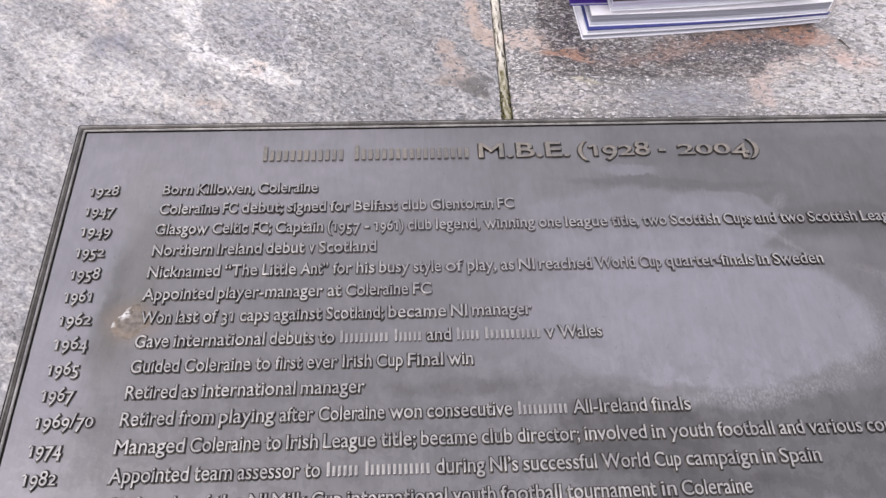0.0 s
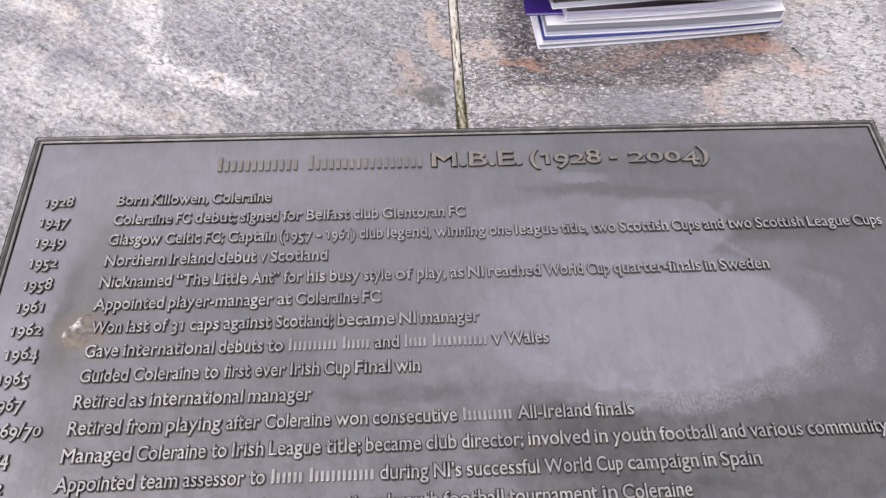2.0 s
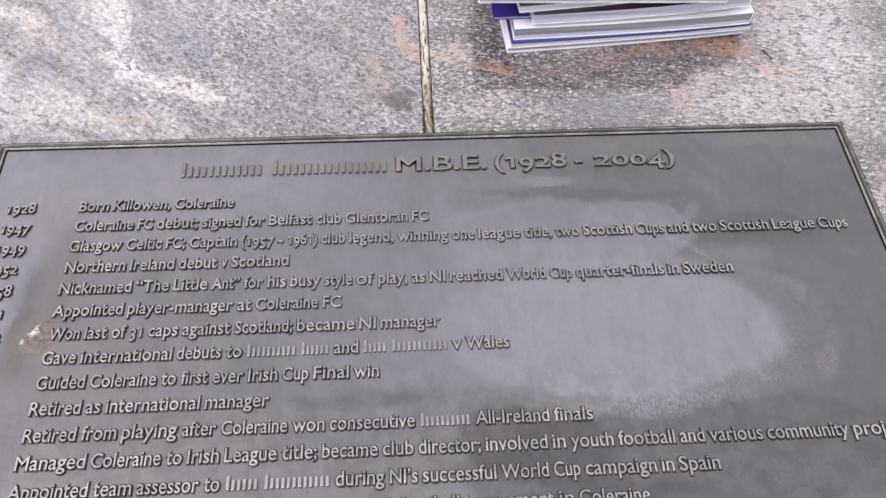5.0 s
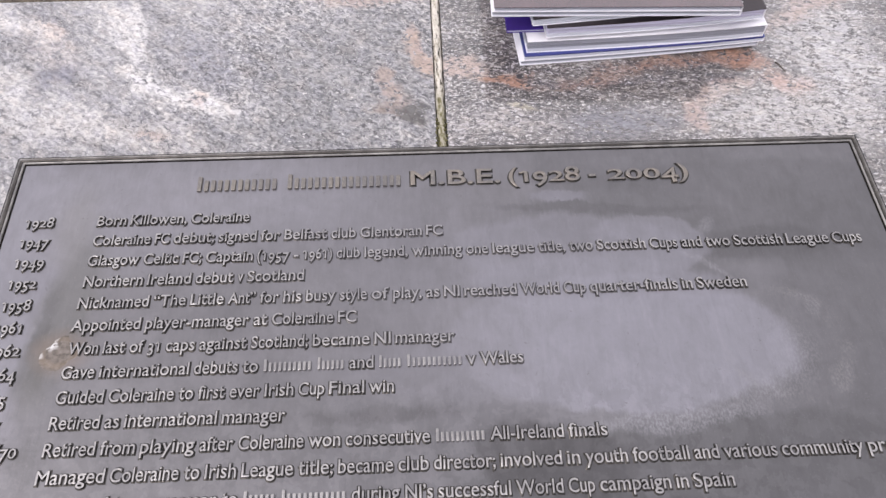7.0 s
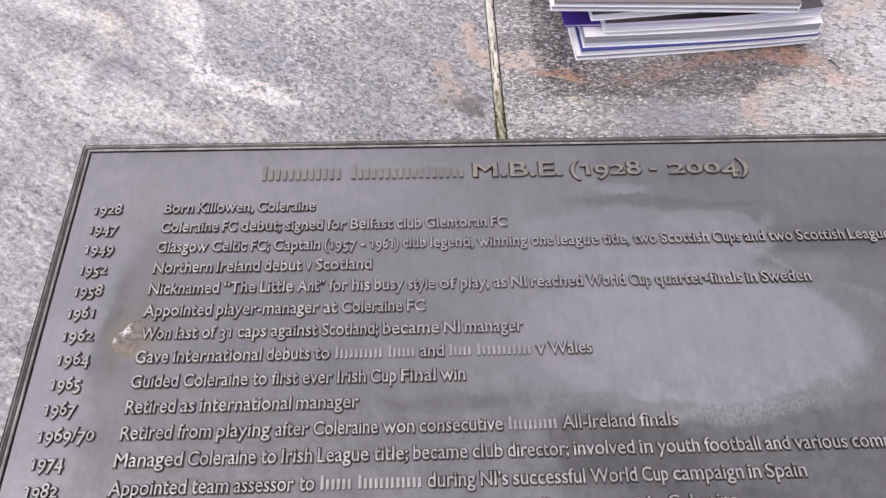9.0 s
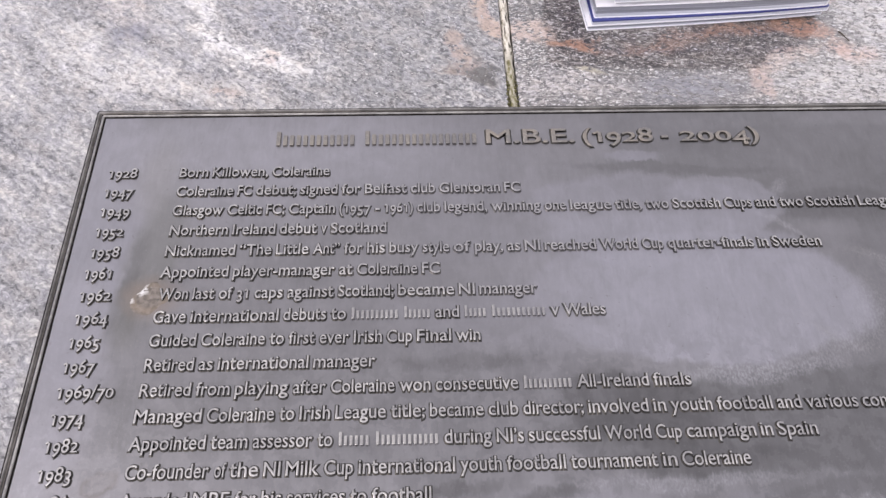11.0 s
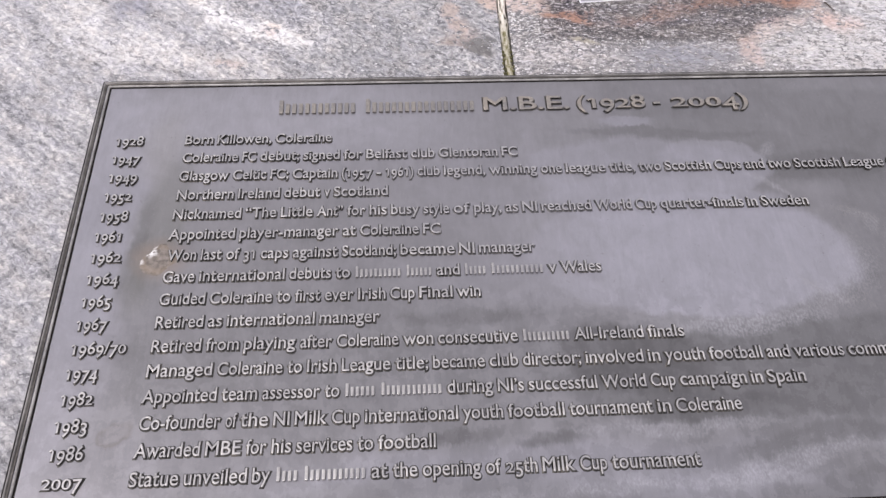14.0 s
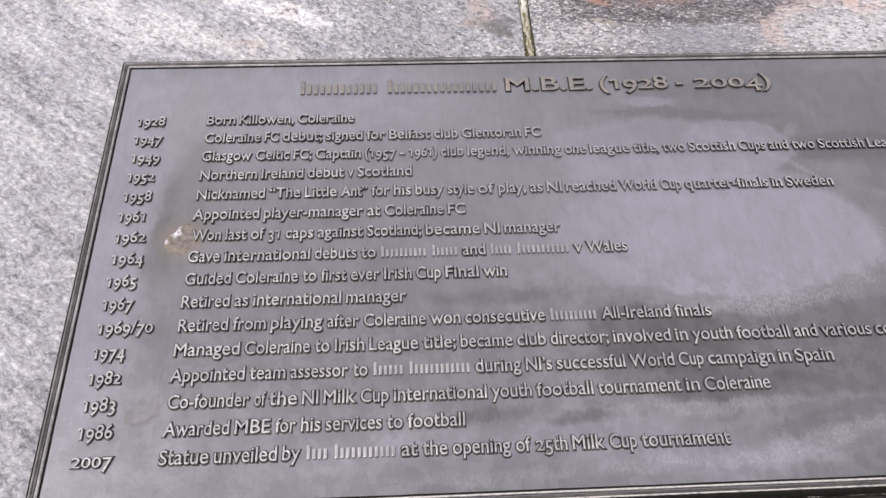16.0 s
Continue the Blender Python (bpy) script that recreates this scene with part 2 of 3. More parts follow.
def bronze_face():
    """Dark patinated bronze with dried water marks: a chalky film, clear patches and crusted tide lines."""
    s = Shade("bronze_patina", Metallic=0.85)
    soft = s.bent(s.at, 16.0, 0.05)
    comb = s.maths("SUBTRACT", s.noise(s.turned(s.at, (520, 60, 1)), 1.0, 3.0, 0.7), 0.5)
    down = s.node("ShaderNodeCombineXYZ")
    s.put(down.inputs[1], s.maths("MULTIPLY", comb, 0.006))
    smooth_edge = s.bent(s.at, 20.0, 0.022)
    rag = s.vector("ADD", s.bent(smooth_edge, 115.0, 0.0075), down.outputs[0])
    mottled = s.noise(s.at, 24.0, 5.0, 0.6)
    colour = s.ramp(mottled, (0.3, (0.158, 0.154, 0.160)), (0.7, (0.200, 0.195, 0.205)))
    film, blue, clear, damp = (0.262, 0.257, 0.284), (0.245, 0.240, 0.266), (0.130, 0.127, 0.131), (0.088, 0.085, 0.087)
    moss = (0.150, 0.148, 0.143)
    specks = s.span(s.noise(s.turned(s.at, (700, 380, 1)), 1.0, 3.0, 0.65), 0.40, 0.64)
    # thin bluish film along the margins and across the middle
    margins = [
        (-0.310, -0.13, 0.035, 0.17, 0, 0.35, 0.70, blue),
        (-0.245, -0.318, 0.10, 0.045, 0, 0.5, 0.12, blue),
        (-0.20, -0.045, 0.16, 0.050, 0, 0.6, 0.75, (0.250, 0.244, 0.264)),
        (0.03, -0.12, 0.11, 0.050, -6, 0.5, 0.35, (0.228, 0.223, 0.243)),
        (0.00, -0.185, 0.09, 0.026, 0, 0.5, 0.35, (0.228, 0.223, 0.243)),
        (-0.02, -0.320, 0.15, 0.018, 1, 0.4, 0.45, blue),
        (0.08, -0.335, 0.10, 0.010, 0, 0.5, 0.40, blue),
        # these two only darken the bottom edge and the lower left
        (-0.10, -0.337, 0.16, 0.014, 0, 0.5, 0.5, (0.145, 0.142, 0.147)),
        (-0.16, -0.245, 0.13, 0.045, 0, 0.6, 0.55, (0.148, 0.145, 0.150)),
    ]
    # clear, darker metal where water has run off
    cleared = [
        (0.245, -0.065, 0.190, 0.046, 0, 0.12, 0.50, clear),
        (0.130, -0.015, 0.070, 0.030, 0, 0.20, 0.35, clear),
        (0.290, -0.18, 0.075, 0.13, 0, 0.25, 0.50, clear),
        (0.170, -0.258, 0.165, 0.034, 2, 0.12, 0.90, clear),
        (0.058, -0.250, 0.052, 0.024, -12, 0.16, 0.65, damp),
        (0.090, -0.282, 0.055, 0.008, 2, 0.35, 0.50, damp),
        (0.110, -0.0595, 0.075, 0.0040, -3, 0.40, 0.28, damp),
        # the dark round one line's letters is put into the face colour
        (0.225, -0.095, 0.050, 0.012, 0, 0.30, 0.35, damp),
        (-0.263, -0.135, 0.017, 0.062, -7, 0.35, 0.60, moss),
        (-0.274, -0.178, 0.011, 0.030, -6, 0.40, 0.45, (0.115, 0.112, 0.108)),
        (-0.273, -0.140, 0.005, 0.024, -7, 0.50, 0.32, damp),
        (-0.268, -0.062, 0.014, 0.030, -6, 0.60, 0.45, (0.215, 0.208, 0.205)),
        (-0.070, -0.298, 0.030, 0.0042, 2, 0.45, 0.60, damp),
        (-0.008, -0.301, 0.016, 0.0042, 4, 0.45, 0.55, damp),
        (-0.045, -0.2125, 0.050, 0.0050, 1, 0.60, 0.40, damp),
        (0.165, -0.304, 0.055, 0.0070, 8, 0.30, 0.60, clear),
        (0.210, -0.335, 0.110, 0.012, 4, 0.25, 0.50, clear),
    ]
    # chalky film with a ragged end, and what is left of it higher up
    pale_areas = [
        (0.090, -0.096, 0.085, 0.031, -2, 0.10, 0.55, (0.240, 0.235, 0.258)),
        (0.145, -0.090, 0.042, 0.0235, -6, 0.08, 0.60, (0.240, 0.235, 0.258)),
        (0.105, -0.128, 0.090, 0.026, -5, 0.10, 0.70, (0.238, 0.233, 0.256)),
        (0.085, -0.0485, 0.020, 0.0050, -8, 0.30, 0.60, blue),
        (0.045, -0.176, 0.060, 0.034, 0, 0.30, 0.15, film),
    ]
    for x, y, a, b, turn, edge, amount, paint in margins:
        colour = s.mix(s.maths("MULTIPLY", s.patch(soft, x, y, a, b, turn, edge), amount), colour, paint)
    for x, y, a, b, turn, edge, amount, paint in cleared + pale_areas:
        colour = s.mix(s.maths("MULTIPLY", s.patch(rag, x, y, a, b, turn, edge), amount), colour, paint)
    across = s.node("ShaderNodeSeparateXYZ")
    s.put(across.inputs[0], soft)
    main = s.maths("MULTIPLY", s.patch(rag, 0.112, -0.169, 0.115, 0.050, -3, 0.06), s.span(across.outputs[0], -0.01, 0.10, 0.42, 0.90))
    colour = s.mix(main, colour, film)
    fringe = s.maths("SUBTRACT", s.patch(rag, 0.114, -0.171, 0.124, 0.060, -3, 0.10), s.patch(rag, 0.108, -0.168, 0.108, 0.046, -3, 0.10))
    fringe = s.maths("MULTIPLY", s.maths("MAXIMUM", fringe, 0.0), s.patch(soft, 0.170, -0.195, 0.085, 0.050, 0, 0.3))
    colour = s.mix(s.maths("MULTIPLY", fringe, s.maths("MULTIPLY", specks, 0.36)), colour, (0.305, 0.30, 0.318))
    tide = s.maths("SUBTRACT", s.patch(rag, 0.222, -0.176, 0.044, 0.043, 0, 0.08), s.patch(rag, 0.215, -0.172, 0.036, 0.036, 0, 0.16))
    colour = s.mix(s.maths("MULTIPLY", s.maths("MAXIMUM", tide, 0.0), s.maths("MULTIPLY", s.maths("ADD", 0.20, specks), s.span(s.noise(s.at, 55.0, 3.0), 0.38, 0.60, 0.03, 0.34))), colour, (0.30, 0.29, 0.29))
    crust = s.maths("MULTIPLY", s.patch(rag, 0.13, -0.226, 0.060, 0.0065, 2, 0.4), 0.55)
    for x, y, a, b, turn, amount in ((0.075, -0.2945, 0.065, 0.0040, 2, 0.50), (0.145, -0.3165, 0.055, 0.0055, 8, 0.55), (0.100, -0.328, 0.055, 0.0040, 4, 0.45), (0.030, -0.3315, 0.030, 0.0045, 0, 0.50), (-0.060, -0.333, 0.050, 0.0040, 0, 0.35), (0.190, -0.078, 0.008, 0.005, 50, 0.4), (0.182, -0.112, 0.018, 0.0025, -42, 0.5), (0.245, -0.150, 0.006, 0.006, 0, 0.3)):
        crust = s.maths("ADD", crust, s.maths("MULTIPLY", s.patch(rag, x, y, a, b, turn, 0.5), amount))
    colour = s.mix(s.maths("MULTIPLY", crust, s.maths("ADD", 0.20, s.maths("MULTIPLY", specks, 0.55))), colour, (0.33, 0.325, 0.345))
    spot = s.maths("SUBTRACT", s.patch(rag, -0.269, -0.288, 0.0085, 0.0085, 0, 0.2), s.maths("MULTIPLY", s.patch(rag, -0.269, -0.287, 0.0065, 0.0065, 0, 0.3), 0.6))
    colour = s.mix(s.maths("MULTIPLY", s.maths("MAXIMUM", spot, 0.0), 0.55), colour, (0.135, 0.122, 0.115))
    rust = s.patch(rag, -0.258, -0.164, 0.017, 0.015, 0, 0.5)
    colour = s.mix(s.maths("MULTIPLY", rust, 0.5), colour, (0.22, 0.175, 0.145))
    smudge = s.noise(s.turned(soft, (1, 0.7, 1)), 70.0, 5.0, 0.65)
    colour = s.mix(0.42, colour, s.ramp(smudge, (0.32, (0.84, 0.84, 0.83)), (0.5, (1.0, 1.0, 1.0)), (0.68, (1.15, 1.15, 1.17))), "MULTIPLY")
    runs = s.noise(s.turned(s.bent(s.at, 30.0, 0.01), (330, 42, 1)), 1.0, 4.0, 0.7)
    colour = s.mix(0.50, colour, s.ramp(runs, (0.30, (0.86, 0.86, 0.86)), (0.46, (0.99, 0.99, 0.99)), (0.54, (1.0, 1.0, 1.0)), (0.70, (1.12, 1.12, 1.12))), "MULTIPLY")
    nick = s.span(s.noise(s.bent(s.at, 90.0, 0.01), 170.0, 4.0, 0.75), 0.64, 0.70)
    colour = s.mix(s.maths("MULTIPLY", nick, 0.35), colour, (0.105, 0.10, 0.098))
    flakes = s.span(s.noise(rag, 75.0, 5.0, 0.65), 0.49, 0.53, 0.93, 1.07)
    low = s.maths("MULTIPLY", s.patch(soft, 0.0, -0.29, 0.36, 0.095, 0, 0.4), 0.85)
    colour = s.mix(low, colour, flakes, "MULTIPLY")
    dust = s.span(s.noise(s.at, 900.0, 1.0), 0.68, 0.75)
    colour = s.mix(s.maths("MULTIPLY", dust, 0.12), colour, (0.42, 0.40, 0.40))
    whiten = s.patch(rag, 0.112, -0.169, 0.117, 0.050, -3, 0.10)
    rough = s.maths("ADD", s.span(mottled, 0.3, 0.7, 0.34, 0.44), s.maths("MULTIPLY", whiten, 0.16))
    s.bump(s.maths("ADD", s.noise(s.at, 260.0, 3.0), s.maths("MULTIPLY", s.noise(soft, 40.0, 2.0), 2.0)), 0.18, 0.0006)
    return s.done(colour, rough)


def bronze_letters(name, base, worn, bright, lightened=0.0, sky_pale=0.0):
    """Cast bronze worn brighter in places, with brown patina in places."""
    s = Shade(name, Metallic=0.9)
    s.at = s.node("ShaderNodeNewGeometry").outputs["Position"]
    wear = s.span(s.noise(s.at, 55.0, 4.0, 0.65), 0.40, 0.66)
    # lighter and speckled along the plaque's bottom edge
    if lightened:
        foot = s.patch(s.bent(s.at, 40.0, 0.004), 0.05, -0.347, 0.40, 0.012, 0, 0.3)
        wear = s.maths("MAXIMUM", wear, s.maths("MULTIPLY", foot, 1.0))
    colour = s.mix(wear, base, worn)
    if lightened:
        speckle = s.span(s.noise(s.turned(s.at, (300, 900, 1)), 1.0, 3.0, 0.7), 0.36, 0.58)
        colour = s.mix(s.maths("MULTIPLY", s.maths("MULTIPLY", foot, speckle), lightened), colour, (0.66, 0.63, 0.57))
    colour = s.mix(s.maths("MULTIPLY", s.span(s.noise(s.at, 500.0, 2.0), 0.5, 0.7), bright), colour, (0.55, 0.52, 0.46))
    if sky_pale:
        # the bright sky reflected in these letters is put into their colour
        pale_areas = s.patch(s.bent(s.at, 20.0, 0.05), 0.015, -0.115, 0.13, 0.065, -8, 0.45)
        colour = s.mix(s.maths("MULTIPLY", pale_areas, sky_pale), colour, (0.225, 0.22, 0.235))
    s.bump(s.noise(s.at, 420.0, 3.0), 0.3, 0.0004)
    return s.done(colour, s.span(s.noise(s.at, 130.0, 3.0), 0.3, 0.7, 0.30, 0.46))


BRONZE_FACE = bronze_face()
BRONZE_LETTERS = bronze_letters("raised_bronze", (0.28, 0.272, 0.272), (0.40, 0.388, 0.38), 0.27, 0.0, 0.42)
BRONZE_TITLE = bronze_letters("raised_brown_bronze", (0.190, 0.180, 0.172), (0.255, 0.226, 0.195), 0.22)
BRONZE_BORDER = bronze_letters("border_bronze", (0.16, 0.153, 0.147), (0.27, 0.258, 0.247), 0.15, 0.9)
BRONZE_RIDGE = bronze_letters("ridge_bronze", (0.22, 0.212, 0.205), (0.38, 0.365, 0.345), 0.3, 0.8)
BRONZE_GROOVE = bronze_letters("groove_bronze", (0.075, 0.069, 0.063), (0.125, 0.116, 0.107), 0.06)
# shade on the letters' sides and round their feet is put into this colour
BRONZE_SIDE_SHADE = bronze_letters("shaded_side_bronze", (0.039, 0.037, 0.035), (0.070, 0.064, 0.058), 0.0, 0.0, 0.26)
BRONZE_BAR = bronze_letters("bar_bronze", (0.26, 0.252, 0.252), (0.36, 0.35, 0.34), 0.2, 0.0, 0.45)
BRONZE_TITLE_BAR = bronze_letters("title_bar_bronze", (0.18, 0.17, 0.163), (0.235, 0.215, 0.19), 0.15)


def mortar():
    """Pale cracked pointing with olive moss near the plaque."""
    s = Shade("cracked_mortar", Roughness=0.9)
    lump = s.noise(s.turned(s.at, (1, 0.30, 1)), 300.0, 6.0, 0.7)
    colour = s.ramp(lump, (0.32, (0.10, 0.085, 0.06)), (0.40, (0.38, 0.34, 0.27)), (0.50, (0.64, 0.60, 0.53)))
    crack = s.noise(s.bent(s.turned(s.at, (1, 0.16, 1)), 120.0, 0.006), 420.0, 2.0)
    colour = s.mix(s.span(crack, 0.60, 0.66), colour, (0.05, 0.042, 0.03))
    moss = s.maths("MULTIPLY", s.patch(s.bent(s.at, 60.0, 0.02), 0.0, 0.030, 0.02, 0.040, 0, 0.6), s.span(lump, 0.35, 0.6, 1.0, 0.45))
    colour = s.mix(moss, colour, (0.11, 0.10, 0.028))
    s.bump(s.maths("SUBTRACT", lump, s.span(crack, 0.55, 0.66)), 0.8, 0.0012)
    return s.done(colour)


MORTAR = mortar()


def plain(name, paint, rough=0.5, vary=0.12, scale=60.0, **values):
    s = Shade(name, **values)
    low, high = (tuple(c * k for c in paint) for k in (1 - vary, 1 + vary))
    return s.done(s.ramp(s.noise(s.at, scale, 4.0), (0.3, low), (0.7, high)), rough)


def pages(name, paint):
    """Cut page edges: thin lines one above the other."""
    s = Shade(name, Roughness=0.75)
    lines = s.noise(s.turned(s.at, (5, 5, 1100)), 1.0, 3.0, 0.7)
    return s.done(s.ramp(lines, (0.36, tuple(c * 0.68 for c in paint)), (0.5, paint), (0.62, tuple(min(1, c * 1.2) for c in paint))))


PAGES_WHITE = pages("white_page_edges", (0.56, 0.57, 0.63))
PAGES_GREY = pages("grey_page_edges", (0.27, 0.275, 0.315))
PAGES_LILAC = pages("lilac_page_edges", (0.48, 0.46, 0.58))
COVER_WHITE = plain("white_cover", (0.80, 0.79, 0.82), 0.3, 0.04)
COVER_BLUE = plain("blue_cover", (0.045, 0.055, 0.22), 0.28, 0.1)
COVER_PURPLE = plain("purple_cover", (0.055, 0.025, 0.24), 0.28, 0.12)
COVER_DARK = plain("dark_glossy_cover", (0.080, 0.050, 0.056), 0.25, 0.2, Coat_Weight=1.0, Coat_Roughness=0.12, Coat_IOR=1.8)
# dark cover made blacker: the shade under the upper magazines is in its colour
COVER_SHADED = plain("shaded_dark_cover", (0.022, 0.015, 0.018), 0.35, 0.2, Coat_Weight=0.15, Coat_Roughness=0.15, Coat_IOR=1.5)
PRINT_WHITE = plain("white_print", (0.78, 0.77, 0.77), 0.4, 0.03)
TWIG = plain("dry_twig", (0.05, 0.035, 0.025), 0.8, 0.3, 300.0)


def crusty():
    """Brown stain with dark pits and a chalky white blob on one side."""
    s = Shade("dried_dropping")
    fine = s.bent(s.at, 160.0, 0.004)
    lump = s.noise(fine, 260.0, 4.0, 0.65)
    colour = s.ramp(lump, (0.34, (0.075, 0.060, 0.048)), (0.50, (0.125, 0.104, 0.088)), (0.66, (0.185, 0.158, 0.138)))
    rim = s.maths("SUBTRACT", s.patch(fine, -0.2590, -0.1640, 0.0125, 0.0110, 0, 0.2), s.patch(fine, -0.2590, -0.1635, 0.0095, 0.0085, 0, 0.3))
    colour = s.mix(s.maths("MULTIPLY", s.maths("MAXIMUM", rim, 0.0), 0.5), colour, (0.20, 0.15, 0.105))
    white = s.maths("MULTIPLY", s.patch(fine, -0.2650, -0.1575, 0.0048, 0.0044, 20, 0.5), s.span(lump, 0.42, 0.56))
    white = s.maths("MAXIMUM", white, s.maths("MULTIPLY", s.patch(fine, -0.2705, -0.1660, 0.0018, 0.0018, 0, 0.5), 0.6))
    colour = s.mix(white, colour, (0.55, 0.54, 0.53))
    pits = s.maths("MULTIPLY", s.span(s.noise(fine, 330.0, 2.0), 0.60, 0.68), s.patch(fine, -0.2555, -0.1660, 0.0070, 0.0060, 0, 0.4))
    colour = s.mix(s.maths("MULTIPLY", pits, 0.7), colour, (0.05, 0.042, 0.035))
    s.bump(lump, 0.5, 0.0006)
    return s.done(colour, 0.38)


DROPPING = crusty()
FOOT_BROWN = plain("foot_brown", (0.030, 0.022, 0.018), 0.6, 0.5, 250.0)
DIRT = plain("joint_dirt", (0.10, 0.085, 0.065), 0.95, 0.5, 200.0)
# near-black for the border's edge and for painted shade beside the inner ridge
DARK_EDGE = plain("dark_edge", (0.012, 0.0105, 0.0095), 0.85, 0.35, 300.0, Specular_IOR_Level=0.08)
MOSS = plain("moss", (0.085, 0.078, 0.030), 0.9, 0.4, 300.0)
PALE_STONE = granite("pale_granite",
    ((0.26, (0.24, 0.225, 0.21)), (0.42, (0.36, 0.34, 0.32)), (0.55, (0.46, 0.44, 0.42)), (0.68, (0.54, 0.50, 0.47)), (0.80, (0.64, 0.61, 0.58))), 0.40, 0.60, 0.5, (0.66, 0.64, 0.61),
    [(-0.25, 0.24, 0.10, 0.02, 0, 0.6, 0.5, (0.52, 0.42, 0.36))],
    -10, 0.4, 1.5)
BEDDING = plain("bedding_mortar", (0.16, 0.14, 0.11), 0.95, 0.3, 80.0)


# ---- building helpers ----
def part(name, bm, material, parent=None, label=""):
    """Links a bmesh as one mesh object, under a thing or a part."""
    data = bpy.data.meshes.new(name)
    bm.to_mesh(data)
    bm.free()
    data.materials.append(material)
    ob = new(name, data)
    ob.parent = parent
    return tagged(ob, label)


def smooth(ob):
    ob.data.shade_smooth()
    return ob


def box(x0, y0, z0, x1, y1, z1, bevel=0.0):
    own = bmesh.new()
    bmesh.ops.create_cube(own, size=1, matrix=Matrix.LocRotScale(((x0 + x1) / 2, (y0 + y1) / 2, (z0 + z1) / 2), None, (x1 - x0, y1 - y0, z1 - z0)))
    if bevel:
        bmesh.ops.bevel(own, geom=own.edges[:], offset=bevel, segments=2, profile=0.6, affect="EDGES")
    return own


# ---- the plaque ----
WIDE, DEEP = 0.6520, 0.3516
LEFT, TOP = -WIDE / 2, 0.0026
FACE, LETTER_TOP = 0.0120, 0.0137
plaque = tagged(new("memorial_plaque"), "dark bronze plaque with raised lettering, water-stained, lying on granite", "plaque")
plate = box(LEFT + 0.003, TOP - DEEP + 0.003, 0.0005, LEFT + WIDE - 0.003, TOP - 0.003, FACE)
part("plate", plate, BRONZE_FACE, plaque)


def moulding(profile):
    """A moulded strip round the plate, from insets and heights."""
    bm = bmesh.new()
    rings = []
    per = 60
    for inset, z in profile:
        x0, x1, y0, y1 = LEFT + inset, LEFT + WIDE - inset, TOP - DEEP + inset, TOP - inset
        r = max(0.0006, 0.0012 - inset * 0.1)
        ring = []
        for cx, cy, turn in ((x1 - r, y1 - r, 0), (x0 + r, y1 - r, 90), (x0 + r, y0 + r, 180), (x1 - r, y0 + r, 270)):
            for k in range(4):
                a = radians(turn + 30 * k)
                ring.append(Vector((cx + r * math.cos(a), cy + r * math.sin(a), z)))
        full = []
        for k, p in enumerate(ring):
            q = ring[(k + 1) % len(ring)]
            steps = per if k % 4 == 3 else 1
            full += [p.lerp(q, i / steps) for i in range(steps)]
        rings.append([bm.verts.new(p + Vector((0, 0, 0.00012 * noise.noise(Vector((p.x, p.y, 0)) * 60)))) for p in full])
    for a, b in zip(rings, rings[1:]):
        for k in range(len(a)):
            j = (k + 1) % len(a)
            bm.faces.new((a[k], a[j], b[j], b[k]))
    bmesh.ops.recalc_face_normals(bm, faces=bm.faces[:])
    return bm


smooth(part("border", moulding([(0.0, 0.0005), (0.0, 0.0120), (0.0004, 0.0126), (0.0015, 0.0127)]), DARK_EDGE, plaque, "dark bronze edge"))
smooth(part("outer_ridge", moulding([(0.0013, 0.0125), (0.0015, 0.0132), (0.0019, 0.0136), (0.0023, 0.0133), (0.0027, 0.0124)]), BRONZE_BORDER, plaque, "dull bronze outer ridge"))
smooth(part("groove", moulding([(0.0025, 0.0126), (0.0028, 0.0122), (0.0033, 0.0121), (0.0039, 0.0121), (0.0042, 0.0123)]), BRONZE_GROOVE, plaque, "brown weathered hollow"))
# the shade in the hollow before the ridge is put into the colour
smooth(part("groove_line", moulding([(0.0040, 0.0124), (0.0043, 0.0119), (0.0048, 0.0119), (0.0052, 0.0126)]), DARK_EDGE, plaque, "dark line painted with shade"))
smooth(part("inner_ridge", moulding([(0.0050, 0.0124), (0.0053, 0.0133), (0.0058, 0.0138), (0.0063, 0.0134), (0.0067, 0.0125)]), BRONZE_RIDGE, plaque, "bright bronze ridge"))
# the ridge's shadow on its inner side is painted as a dark strip
smooth(part("inner_edge", moulding([(0.0065, 0.0128), (0.0069, 0.0123), (0.0076, 0.01215), (0.0081, 0.0119)]), DARK_EDGE, plaque, "inner edge painted dark with shade"))

# ---- the raised lettering ----
CAP, TITLE_CAP, GAP = 0.0088, 0.0138, 0.0031
LOW_FIGURES, HANGING_FIGURES = "012", "34579"
glyphs = {}


def outline(text, size, offset=-0.00030, round_off=0.0006, height=LETTER_TOP - FACE + 0.0006):
    cu = bpy.data.curves.new("letter", "FONT")
    cu.body, cu.size, cu.resolution_u, cu.bevel_resolution = text, size, 4, 2
    cu.bevel_depth, cu.extrude, cu.offset = round_off, height / 2 - round_off, offset
    ob = bpy.data.objects.new("letter", cu)
    data = bpy.data.meshes.new_from_object(ob)
    co = np.empty(len(data.vertices) * 3)
    data.vertices.foreach_get("co", co)
    # steep faces take the second material, coloured dark as if in shade
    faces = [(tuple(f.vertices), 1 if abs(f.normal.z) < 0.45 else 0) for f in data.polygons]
    bpy.data.objects.remove(ob), bpy.data.curves.remove(cu), bpy.data.meshes.remove(data)
    return co.reshape(-1, 3), faces


def spread(text, size):
    co = outline(text, size)[0]
    return co[:, 0].max() - co[:, 0].min()


UNIT = 0.01
UNIT_CAP = outline("H", UNIT)[0][:, 1].max()
UNIT_LOW = outline("x", UNIT)[0][:, 1].max()


